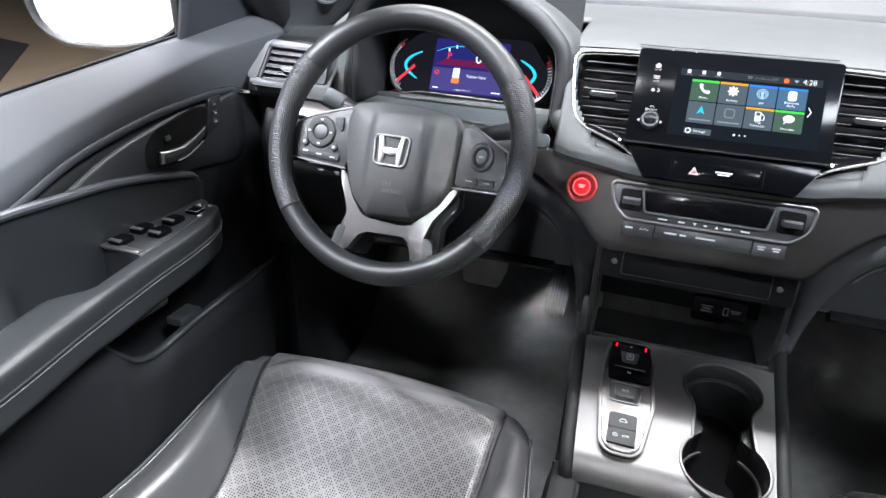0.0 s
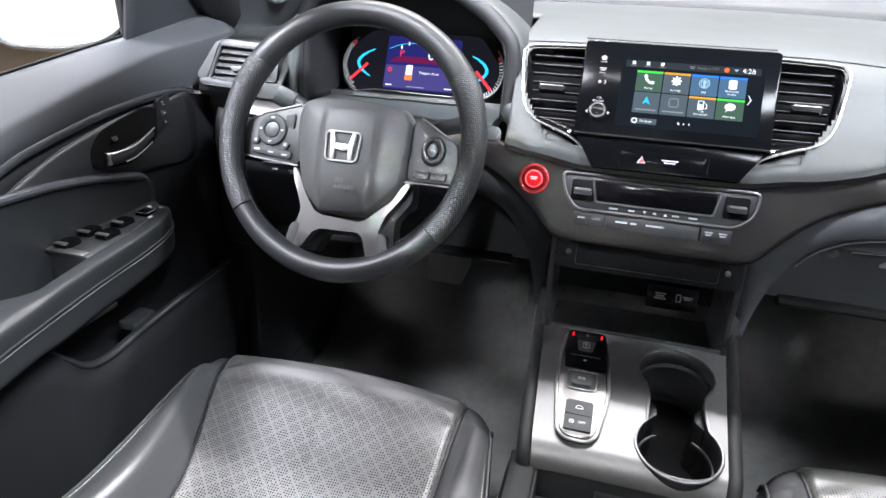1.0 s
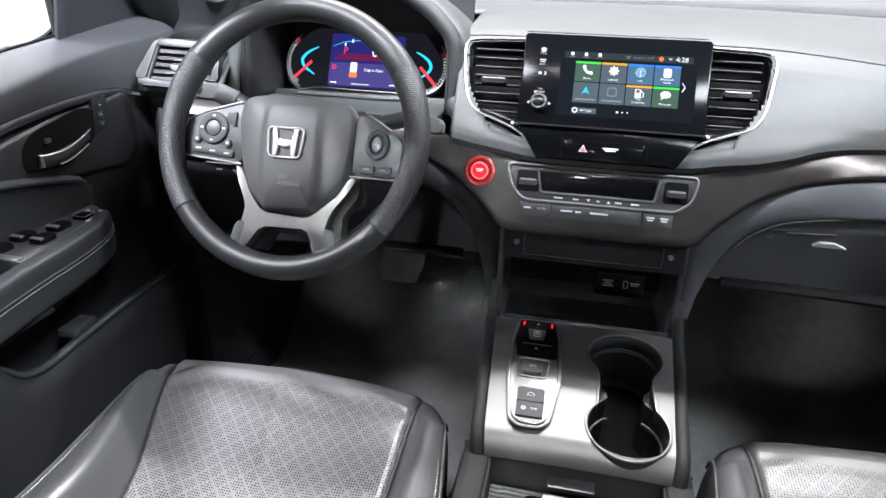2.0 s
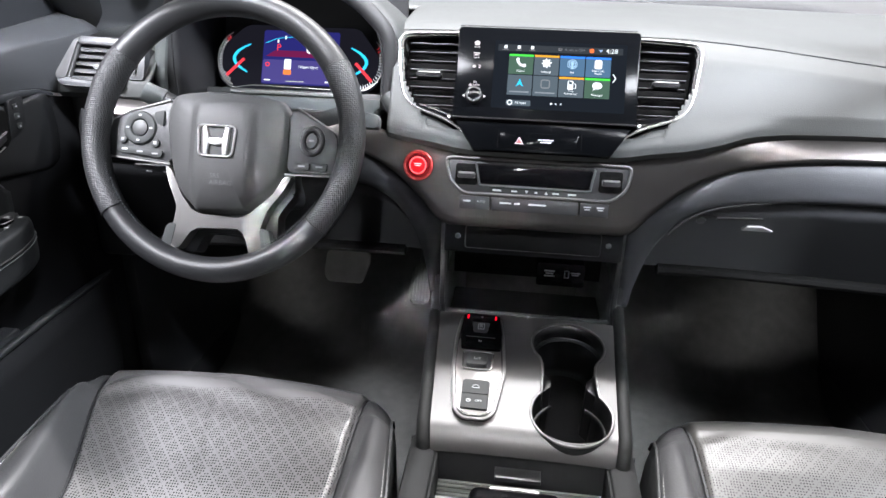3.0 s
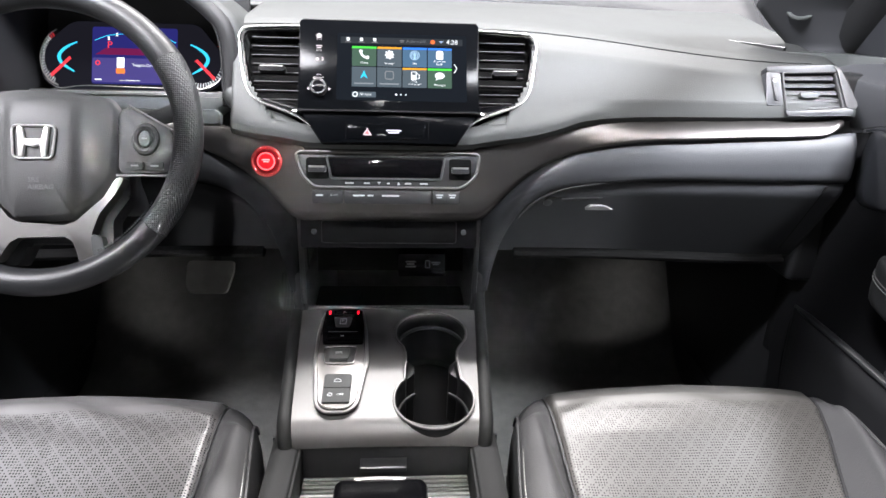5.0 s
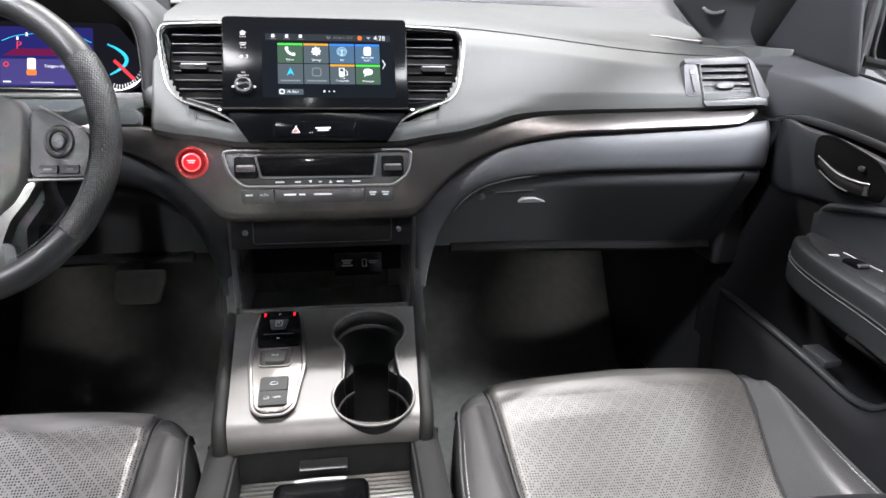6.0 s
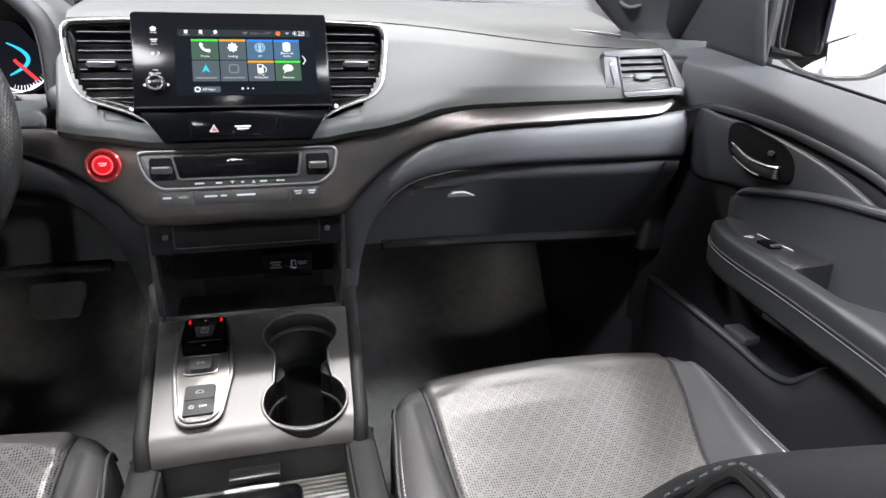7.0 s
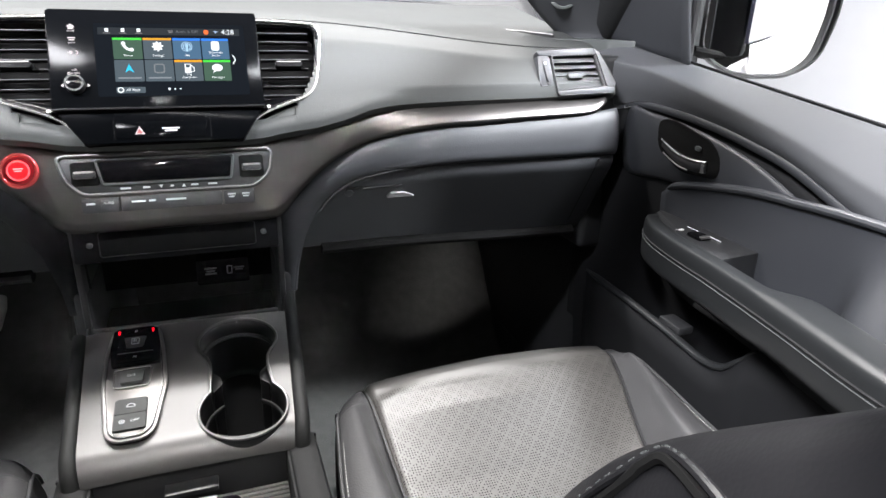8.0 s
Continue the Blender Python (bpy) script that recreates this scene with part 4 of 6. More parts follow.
for s, cx in ((-1, -0.098), (1, 0.101)):
    ring = [(cx + 0.036 * math.cos(a), 0.045 + 0.044 * math.sin(a)) for a in [math.pi * (0.5 + s * (-0.22) + s * (-0.95) * i / 24) + (0 if s < 0 else 0) for i in range(25)]] if s > 0 else [(cx + 0.036 * math.cos(a), 0.045 + 0.044 * math.sin(a)) for a in [math.pi * (0.62 + 0.80 * i / 24) for i in range(25)]]
    part("dial_ring", sweep(on(GA, ring, 0.002), 0.0010, 0.0008, seg=6, up=GA.to_3x3() @ Vector((0, 0, 1))), SILVER, face)
    for i in range(2, 23):
        a, b = ring[i]
        dx, dy = (cx - a) * 0.12, (0.045 - b) * 0.12
        part("dial_tick", sweep(on(GA, [(a + dx * 0.3, b + dy * 0.3), (a + dx * 1.5, b + dy * 1.5)], 0.002), 0.0005, 0.0003, seg=4), WHITEG if i > 3 else REDG, face)
    arc = spline([GA @ Vector((cx + a * s * -1, b, 0.002)) for a, b in ((0.017, 0.068), (0.005, 0.062), (-0.005, 0.054), (-0.009, 0.045), (-0.005, 0.036), (0.004, 0.029), (0.014, 0.023))], 6)
    part("dial_arc", sweep(arc, 0.0026, 0.0006, seg=6, up=GA.to_3x3() @ Vector((0, 0, 1)), taper=lambda t: 0.35 + 0.65 * math.sin(math.pi * t)), CYAN, face)
    part("needle", sweep(on(GA, [(cx - s * 0.008, 0.044), (cx + s * 0.016 * 1.2, 0.016)], 0.003), 0.0024, 0.0008, seg=6, up=GA.to_3x3() @ Vector((0, 0, 1))), REDG, face, "red needle")
# satin line for the curved trim, with the highlight along it drawn in
part("lower_glint", sweep(spline([GA @ Vector((a, b, 0.003)) for a, b in ((-0.126, 0.012), (-0.105, -0.002), (-0.07, 0.002), (0.0, 0.001), (0.07, 0.0), (0.10, -0.001), (0.122, 0.012))], 6), 0.0009, 0.0008, seg=6), DIMSATIN, face)
part("lower_warning", plate(circle2(0.0022, 10, -0.012, -0.009), GA, 0.0, 0.006), REDG, face)
part("lower_bezel", plate(rounded(box2(0.30, 0.016, 0.0, -0.012), 0.004), GA, -0.02, 0.004, 0.002), HARD, hood)

# ---- steering wheel ----
WC = tilted((-0.4065, 0.753, 0.6765), 25)
WN = WC.to_3x3() @ Vector((0, 0, 1))
wheel = thing("steering_wheel", (-0.4065, 0.753, 0.6765), "black leather steering wheel with satin silver lower spokes", "steering wheel")
RC = 0.1703


def rim_arc(a0, a1, n, fat=1.0, lift=0.0):
    def fn(u, v):
        a, b = radians(a0 + (a1 - a0) * u), 2 * math.pi * v
        bulge = 1 + 0.10 * math.exp(-((math.degrees(a) - 150) / 14) ** 2) + 0.10 * math.exp(-((math.degrees(a) - 30) / 14) ** 2)
        low = max(0, -math.sin(a)) ** 6
        r = 0.0162 * fat * bulge
        rr = RC + r * math.cos(b) + 0.002 * low
        return WC @ Vector((rr * math.cos(a), rr * math.sin(a), r * math.sin(b) * 1.02 + lift))
    return grid(fn, n, 20)


part("rim_top", rim_arc(33, 145, 56), WHEEL, wheel)
part("rim_bottom", rim_arc(218, 321, 56), WHEEL, wheel)
part("grip", rim_arc(145.3, 217.7, 40, 1.02), GRIP, wheel, "perforated leather grip")
part("grip", rim_arc(-38.7, 32.7, 40, 1.02), GRIP, wheel, "perforated leather grip")
for a in (33, 145, 218, 321):
    c, s_ = math.cos(radians(a)), math.sin(radians(a))
    part("grip_seam", sweep([WC @ Vector(((RC + 0.0172 * math.cos(b)) * c, (RC + 0.0172 * math.cos(b)) * s_, 0.0176 * math.sin(b))) for b in [2 * math.pi * i / 20 for i in range(20)]], 0.0009, closed=True, seg=5), RECESS, wheel)
# inner stitching of the lower grips
for a0, a1 in ((205, 250), (-62, -30)):
    bm = bmesh.new()
    for i in range(26):
        a = radians(a0 + (a1 - a0) * i / 26)
        p = WC @ Vector(((RC - 0.0166) * math.cos(a), (RC - 0.0166) * math.sin(a), 0.007))
        q = WC @ Vector(((RC - 0.0166) * math.cos(a + 0.012), (RC - 0.0166) * math.sin(a + 0.012), 0.0085))
        sweep([p, q], 0.0008, seg=5, bm=bm)
    part("stitching", bm, MID, wheel)

# the hub sits deeper than the rim
WH = WC @ Matrix.Translation((-0.0025, 0.0028, -0.026))
# airbag cover, domed
ab = [(-0.073, 0.034), (-0.060, 0.050), (0.0, 0.0555), (0.065, 0.050), (0.083, 0.038), (0.088, 0.018), (0.085, -0.045), (0.074, -0.068), (0.046, -0.094), (0.036, -0.100), (-0.018, -0.104), (-0.030, -0.099), (-0.052, -0.076), (-0.064, -0.045), (-0.074, 0.005)]
ab_o = [Vector(p) for p in spline([(a, b, 0) for a, b in ab], 5, True)]
ab_c = Vector((0.008, -0.018, 0))


def dome(u, v):
    p = ab_o[round(u * len(ab_o)) % len(ab_o)]
    q = ab_c + (p - ab_c) * v
    crease = 0.006 * smooth((0.045 - abs(q.x - 0.010)) / 0.012) * (1 if q.y < 0.04 else 0.6)
    h = 0.020 + 0.016 * (1 - v ** 4) + crease * (1 - v ** 6) if v < 0.999 else 0.004
    return WH @ Vector((q.x, q.y, h))


airbag = part("airbag_cover", grid(dome, len(ab_o), 24, True), AIRBAG, wheel, "dark grey vinyl airbag cover", angle=60)
E_ = WH @ Matrix.Translation((0.0045, -0.0145, 0.0435))
em = rounded([(-0.0245, 0.0195), (0.0245, 0.0195), (0.0215, -0.0185), (-0.0215, -0.0185)], 0.007, 5)
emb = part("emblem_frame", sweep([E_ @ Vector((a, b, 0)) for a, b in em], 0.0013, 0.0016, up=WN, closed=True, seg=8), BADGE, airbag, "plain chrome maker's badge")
bm = bmesh.new()
for s in (1, -1):
    prism(bm, [(s * 0.0175, 0.0175), (s * 0.0125, 0.0175), (s * 0.0080, 0.0010), (s * 0.0100, -0.0165), (s * 0.0150, -0.0165)][::-s], E_, -0.002, 0.0025, 0.0012)
prism(bm, [(-0.0090, 0.0035), (0.0090, 0.0035), (0.0100, -0.0030), (0.0, -0.0055), (-0.0100, -0.0030)][::-1], E_, -0.002, 0.0022, 0.0008)
part("emblem_shape", bm, BADGE, emb)
lettering("embossed_print", "SRS\nAIRBAG", WH, 0.0, -0.062, 0.006, mat("embossed_grey", (0.07, 0.072, 0.072), 0.5), airbag, 0.0437, "LEFT")


def pod(poly, h, name, material, seg=5, r=0.006, base=-0.012):
    return part(name, plate(rounded(poly, r, seg), WH, base, h, 0.0025, 3), material, wheel)


# side spokes with switches
lp = pod([(-0.158, -0.036), (-0.066, -0.041), (-0.072, 0.040), (-0.130, 0.024), (-0.158, 0.010)], 0.016, "spoke_pod", HARD)
rp = pod([(0.089, -0.044), (0.155, -0.043), (0.150, 0.008), (0.098, 0.036), (0.086, 0.030)], 0.016, "spoke_pod", HARD)
part("pod_edge", sweep([WH @ Vector(p) for p in ((-0.074, 0.0405, 0.017), (-0.128, 0.0245, 0.016), (-0.152, 0.012, 0.015), (-0.160, -0.012, 0.015), (-0.156, -0.036, 0.015), (-0.10, -0.041, 0.016), (-0.068, -0.043, 0.016))], 0.0016, seg=8), SILVER, lp)
part("pod_edge", sweep([WH @ Vector(p) for p in ((0.086, -0.047, 0.016), (0.154, -0.046, 0.015), (0.156, -0.02, 0.014), (0.151, 0.008, 0.014), (0.098, 0.038, 0.016))], 0.0016, seg=8), SILVER, rp)
W16 = WH @ Matrix.Translation((0, 0, 0.016))
dp = part("control_ring", sweep(on(W16, circle2(0.0165, 32, -0.113, 0.002), 0.001), 0.0058, 0.003, up=WN, closed=True, seg=8), BUTTON, lp, "round four-way switch")
part("control_centre", plate(circle2(0.0105, 28, -0.113, 0.002), W16, -0.001, 0.003, 0.001), HARD, dp)
for a, b in ((-0.113, 0.0185), (-0.113, -0.0145), (-0.129, 0.002), (-0.097, 0.002)):
    part("switch_mark", plate(box2(0.004, 0.002, a, b), W16, 0.003, 0.0045), INK, dp)
for a, b in ((-0.135, -0.014), (-0.090, -0.017)):
    part("small_button", plate(circle2(0.0055, 18, a, b), W16, -0.001, 0.003, 0.001), BUTTON, lp)
    part("switch_mark", plate(box2(0.004, 0.004, a, b), W16, 0.0028, 0.0036), DIMINK, lp)
part("upper_button", plate(rounded([(-0.094, 0.012), (-0.081, 0.006), (-0.081, 0.026), (-0.094, 0.024)], 0.002), W16, -0.001, 0.003, 0.001), BUTTON, lp)
part("button_strip", plate(rounded([(-0.140, -0.0305), (-0.080, -0.036), (-0.079, -0.0265), (-0.140, -0.0215)], 0.003), W16, -0.001, 0.003, 0.001), BUTTON, lp)
for a, b in ((-0.131, -0.0265), (-0.110, -0.029), (-0.089, -0.031)):
    part("switch_mark", plate(box2(0.008, 0.0022, a, b), W16, 0.0028, 0.0036), INK if a < -0.12 else DIMINK, lp)
part("scroll_ring", sweep(on(W16, circle2(0.0125, 28, 0.119, -0.003, 0.0155), 0.001), 0.004, 0.0035, up=WN, closed=True, seg=8), HARD, rp, "oval scroll switch")
part("scroll_core", plate(circle2(0.0072, 24, 0.119, -0.003, 0.0095), W16, 0.0, 0.005, 0.002), MID, rp)
part("switch_mark", plate(box2(0.006, 0.0022, 0.119, -0.003), W16, 0.0048, 0.0055), DIMINK, rp)
for a in (0.108, 0.131):
    part("lower_button", plate(rounded(box2(0.020, 0.0095, a, -0.0355), 0.002), W16, -0.001, 0.003, 0.001), BUTTON, rp)
    part("switch_mark", plate(box2(0.009, 0.002, a, -0.0355), W16, 0.0028, 0.0036), DIMINK, rp)

# lower spokes: silver yoke
yl = [(-0.072, -0.044), (-0.062, -0.050), (-0.047, -0.080), (-0.028, -0.104), (0.038, -0.108), (0.075, -0.074), (0.088, -0.050), (0.098, -0.050), (0.088, -0.070), (0.070, -0.094), (0.062, -0.118), (0.067, -0.152), (0.050, -0.154), (0.046, -0.138), (0.038, -0.121), (-0.026, -0.123), (-0.036, -0.138), (-0.044, -0.152), (-0.063, -0.150), (-0.054, -0.122), (-0.051, -0.097), (-0.066, -0.064)]
part("lower_spoke", plate(rounded(yl, 0.006, 4), WH, 0.004, 0.022, 0.005, 3), YOKE, wheel, "satin silver lower spoke yoke")
part("spoke_back", plate(rounded([(-0.075, -0.02), (0.09, -0.02), (0.095, -0.07), (0.075, -0.10), (0.078, -0.155), (0.045, -0.155), (0.034, -0.128), (-0.022, -0.128), (-0.034, -0.155), (-0.078, -0.15), (-0.064, -0.10), (-0.078, -0.06)], 0.005), WH, -0.03, -0.004, 0.004), HARD, wheel)
for s, a in ((-1, 0), (1, 0.012)):
    part("spoke_cheek", plate(rounded([(s * 0.049 + a, -0.118), (s * 0.062 + a, -0.120), (s * 0.070 + a, -0.156), (s * 0.056 + a, -0.157)][::s], 0.004), WH, 0.010, 0.0225, 0.003), BUTTON, wheel)
part("hub_back", plate(circle2(0.075, 36, 0.0, -0.02), WH, -0.055, 0.012, 0.01), HARD, wheel)
part("spoke_web", plate(rounded([(-0.165, -0.034), (0.162, -0.04), (0.155, 0.012), (0.09, 0.036), (-0.07, 0.04), (-0.13, 0.024), (-0.165, 0.010)], 0.005), WH, -0.024, -0.006, 0.004), HARD, wheel)

# column shroud and stalks
col = thing("steering_column", (-0.409, 0.86, 0.62), "black plastic steering column shroud with two stalks", "steering column")
part("shroud", plate(rounded(box2(0.125, 0.12, 0.0, -0.015), 0.03, 5), WC, -0.20, -0.062, 0.012, 3), HARD, col)


def stalk(pts, r, name, flat=0.6):
    b = part(name, sweep(spline([WC @ Vector(p) for p in pts], 6), r, r * flat, up=WN, seg=12, taper=lambda t: 0.75 + 0.35 * t), HARD, col)
    return b


ls = stalk([(-0.06, 0.03, -0.085), (-0.095, 0.048, -0.078), (-0.128, 0.060, -0.066)], 0.0125, "light_stalk", 0.8)
part("stalk_tip", sweep([WC @ Vector((-0.120, 0.057, -0.068)), WC @ Vector((-0.146, 0.066, -0.06))], 0.0145, 0.0125, up=WN, seg=14), MID, ls, "ribbed turning end")
bars(WC @ Matrix.Translation((-0.108, 0.053, -0.062)) @ pose(0, 0, 0, 0, 0, -18), 0, 0, 0.03, 0.010, 3, DIMINK, ls, 0.002)
stalk([(0.06, 0.03, -0.085), (0.11, 0.045, -0.075), (0.150, 0.052, -0.06)], 0.012, "wiper_stalk", 0.7)
part("paddle", plate(rounded(box2(0.03, 0.018, 0.176, 0.040), 0.006), WC, -0.065, -0.052, 0.003), MID, col)
part("knee_switches", plate(rounded(box2(0.085, 0.030), 0.004), tilted((-0.545, 0.8435, 0.594), -31), -0.01, 0.003, 0.001), HARD, dash, "small row of black switches")
for a in (-0.568, -0.540):
    bars(tilted((a, 0.8435, 0.594), -31), 0, 0, 0.009, 0.010, 2, INK, dash, 0.004, "switch_print")

# ---- pedals ----
pedal = thing("brake_pedal", (-0.385, 1.235, 0.245), "grey rubber brake pedal pad, painted pale as if lit, on a black arm", "pedal")
BP = tilted((-0.385, 1.232, 0.278), 28)
part("pad", plate(rounded([(-0.046, 0.033), (0.050, 0.033), (0.050, 0.008), (0.036, -0.036), (-0.040, -0.036), (-0.048, -0.018)], 0.008), BP, -0.008, 0.004, 0.003), PEDAL, pedal)
part("arm", sweep([BP @ Vector((0.01, 0.03, -0.01)), BP @ Vector((0.01, 0.12, -0.02)), BP @ Vector((0.01, 0.25, -0.04))], 0.009, 0.006), HARD, pedal)
bm = bmesh.new()
for i in range(-8, 9):
    for k in range(-5, 6):
        x, y = i * 0.0058 + (k % 2) * 0.0029, k * 0.0058
        if abs(x) < 0.041 and -0.029 < y < 0.027:
            prism(bm, [(x - 0.0022, y), (x, y - 0.0022), (x + 0.0022, y), (x, y + 0.0022)], BP, 0.0035, 0.0052)
part("tread", bm, PEDAL, pedal)
gas = thing("accelerator_pedal", (-0.228, 1.27, 0.23), "ribbed black rubber accelerator pedal", "pedal")
GP = tilted((-0.222, 1.255, 0.245), 30)
part("pad", plate(rounded([(-0.022, -0.052), (0.022, -0.052), (0.026, 0.010), (0.010, 0.042), (-0.012, 0.040), (-0.024, 0.0)], 0.010), GP, -0.008, 0.004, 0.003), RUBBER, gas)
bm = bmesh.new()
for i in range(6):
    prism(bm, box2(0.0034, 0.074, -0.0165 + 0.0066 * i, -0.008), GP, 0.0035, 0.0058)
part("ribs", bm, BUTTON, gas)
part("arm", sweep([GP @ Vector((0, 0.03, -0.01)), GP @ Vector((0, 0.2, -0.05))], 0.008), HARD, gas)

# ---- centre console ----
con = thing("centre_console", (0, 0.7, 0.0), "brushed satin grey centre console with cup holders", "console")
a9 = radians(9)
CON = Matrix(((1, 0, 0, 0), (0, math.cos(a9), -math.sin(a9), 0.70), (0, math.sin(a9), math.cos(a9), 0.392), (0, 0, 0, 1)))
UPC = CON.to_3x3() @ Vector((0, 0, 1))
# two joined cups as one opening
cup = []
for i in range(33):
    a = radians(-38 + 256 * i / 32)
    cup.append((0.0590 + 0.0495 * math.cos(a), 0.068 + 0.0470 * math.sin(a)))
cup += [(0.0232, 0.026), (0.0238, 0.012), (0.0225, -0.002)]
for i in range(33):
    a = radians(137 + 266 * i / 32)
    cup.append((0.0580 + 0.0495 * math.cos(a), -0.0610 + 0.0500 * math.sin(a)))
cup += [(0.0925, -0.006), (0.0915, 0.012), (0.0930, 0.028)]
cup = [tuple(p)[:2] for p in spline([(x, y, 0) for x, y in cup], 1, True)]


def half_width(v):
    return 0.1180 + 0.070 * v


def crown(x, y, z=0.0):
    """Slight crown of the console's top and the roll-over of its rear end."""
    drop = -0.004 * (abs(x) / 0.12) ** 3
    if y >= -0.085:
        return CON @ Vector((x, y, z + drop))
    t = (-0.085 - y) / 0.075
    ang = radians(78) * min(1, t)
    r = 0.034
    yy = -0.085 - r * math.sin(ang)
    zz = -r * (1 - math.cos(ang))
    if t > 1:
        yy -= (t - 1) * 0.075 * 0.2
        zz -= (t - 1) * 0.075
    return CON @ Vector((x, yy, zz + z + drop))


# plate with the cup opening cut out by strips beside it
def cup_span(v):
    xs = []
    n = len(cup)
    for i in range(n):
        (xa, ya), (xb, yb) = cup[i], cup[(i + 1) % n]
        if (ya - v) * (yb - v) < 0:
            xs.append(xa + (xb - xa) * (v - ya) / (yb - ya))
    return (min(xs), max(xs)) if len(xs) > 1 else None


V_TOP, V_BOT = 0.128, -0.150
c_hi, c_lo = max(p[1] for p in cup), min(p[1] for p in cup)
rows_v = sorted({round(V_TOP + (c_hi - V_TOP) * i / 3, 5) for i in range(4)} | {round(c_hi + (c_lo - c_hi) * (0.5 - 0.5 * math.cos(math.pi * i / 60)), 5) for i in range(61)} | {round(c_lo + (V_BOT - c_lo) * i / 18, 5) for i in range(19)}, reverse=True)
bm = bmesh.new()
mid = 0.058


def strip_rows(x0, x1, nx):
    prev = None
    for v in rows_v:
        a, b = x0(v), x1(v)
        line = [bm.verts.new(crown(a + (b - a) * i / nx, v)) for i in range(nx + 1)]
        if prev:
            for i in range(nx):
                bm.faces.new((prev[i], prev[i + 1], line[i + 1], line[i]))
        prev = line


def left_edge(v):
    s = cup_span(v)
    return s[0] if s else mid


def right_edge(v):
    s = cup_span(v)
    return s[1] if s else mid


strip_rows(lambda v: -half_width(v), left_edge, 14)
strip_rows(right_edge, lambda v: half_width(v), 6)
bmesh.ops.remove_doubles(bm, verts=bm.verts, dist=0.0002)
part("top_plate", bm, CONSOLE, con, "brushed satin grey top plate", angle=50)
cup3 = [CON @ Vector((x, y, 0.001)) for x, y in cup]
cups = part("cup_holder", grid(lambda u, v: CON @ Vector((0.058 + (cup[round(u * len(cup)) % len(cup)][0] - 0.058) * (1 - 0.06 * v), cup[round(u * len(cup)) % len(cup)][1] * (1 - 0.03 * v), 0.0 - 0.095 * v)), len(cup), 6, True), CUPWALL, con, "double black cup holder with bright rim", solid=0.0015)
part("cup_floor", plate([(0.058 + (x - 0.058) * 0.95, y * 0.98) for x, y in cup], CON, -0.102, -0.095), CUPWALL, cups)
part("cup_rim", sweep(cup3, 0.0018, 0.0016, up=UPC, closed=True, seg=8), DIMSATIN, cups, "bright silver rim")
# inner ledges of the cups
front_arc = [(0.0590 + 0.0465 * math.cos(radians(a)), 0.066 + 0.0440 * math.sin(radians(a))) for a in range(2, 180, 5)]
part("cup_ledge", sweep([CON @ Vector((x, y - 0.004, -0.020)) for x, y in front_arc], 0.0026, 0.003, up=UPC, seg=6), HARD, cups)
rear_arc = [(0.0580 + 0.0440 * math.cos(radians(a)), -0.0600 + 0.0440 * math.sin(radians(a))) for a in range(-75, 62, 5)]
part("cup_ledge", sweep([CON @ Vector((x, y, -0.030)) for x, y in rear_arc], 0.0024, 0.003, up=UPC, seg=6), CUPWALL, cups)
part("cup_ledge", sweep([CON @ Vector((0.116 - x, y, -0.030)) for x, y in rear_arc[8:]], 0.0022, 0.003, up=UPC, seg=6), CUPWALL, cups)
for a, k in ((0.0245, 1), (0.0915, -1)):
    part("cup_divider", plate(rounded([(a, 0.022), (a + k * 0.010, 0.010), (a + k * 0.011, -0.004), (a, -0.016)][::k], 0.003), CON, -0.095, -0.010, 0.002), CUPWALL, cups)

# rails beside the plate, sides and front tray
for s in (1, -1):
    pts = [(s * (half_width(v) + 0.0086), v) for v in [0.19 - 0.335 * i / 28 for i in range(29)]] if s > 0 else [(s * (half_width(v) + 0.0086), v) for v in [0.128 - 0.273 * i / 28 for i in range(29)]]
    part("side_rail", sweep([crown(x, y, -0.003) + Vector((0, 0, 0.004 * smooth((y - 0.10) / 0.08))) for x, y in pts], 0.0084, 0.0075, up=UPC, seg=12), RAIL, con)
    part("side_wall", grid(lambda u, v, s=s: Vector((s * (0.121 + 0.014 * v + 0.012 * u), 0.30 + 0.68 * u, (0.318 + (0.062 + 0.158 * (0.30 + 0.68 * u - 0.70) - 0.006) * smooth((u - 0.455) / 0.02)) * (1 - v))), 24, 8), RAIL, con, solid=0.004)
    part("rear_side", grid(lambda u, v, s=s: Vector((s * (0.102 + 0.034 * v), 0.20 + 0.412 * u, 0.347 + 0.004 * math.sin(math.pi * v) - 0.10 * max(0, v - 0.8) * 5 * 0.3)), 12, 10), RAIL, con, solid=0.006)
    part("rear_inner", block(min(s * 0.098, s * 0.104), max(s * 0.098, s * 0.104), 0.20, 0.612, 0.26, 0.349, 0.002), RAIL, con)
    part("rail_gap", block(min(s * 0.104, s * 0.1345), max(s * 0.104, s * 0.1345), 0.6120, 0.6150, 0.28, 0.349, 0.0), RECESS, con)
# tray coloured near-black for the shade in front of the plate
part("front_tray", block(-0.122, 0.122, 0.825, 0.99, 0.36, 0.372, 0.004), SHADEBLACK, con)
part("front_tray_lip", sweep([CON @ Vector((-0.118 + 0.236 * i / 8, 0.129, 0.0)) for i in range(9)], 0.003, seg=8), HARD, con)
part("rear_tray", block(-0.10, 0.10, 0.20, 0.612, 0.296, 0.306, 0.0), RUBBER, con, "grey ribbed tray mat")
bm = bmesh.new()
for i in range(44):
    block(-0.097, 0.097, 0.300 + 0.007 * i, 0.3035 + 0.007 * i, 0.305, 0.3075, 0.0, bm=bm)
tagged(part("tray_ribs", bm, mat("pale_grey_rubber", (0.16, 0.165, 0.155), 0.6), con), kind="stuff")
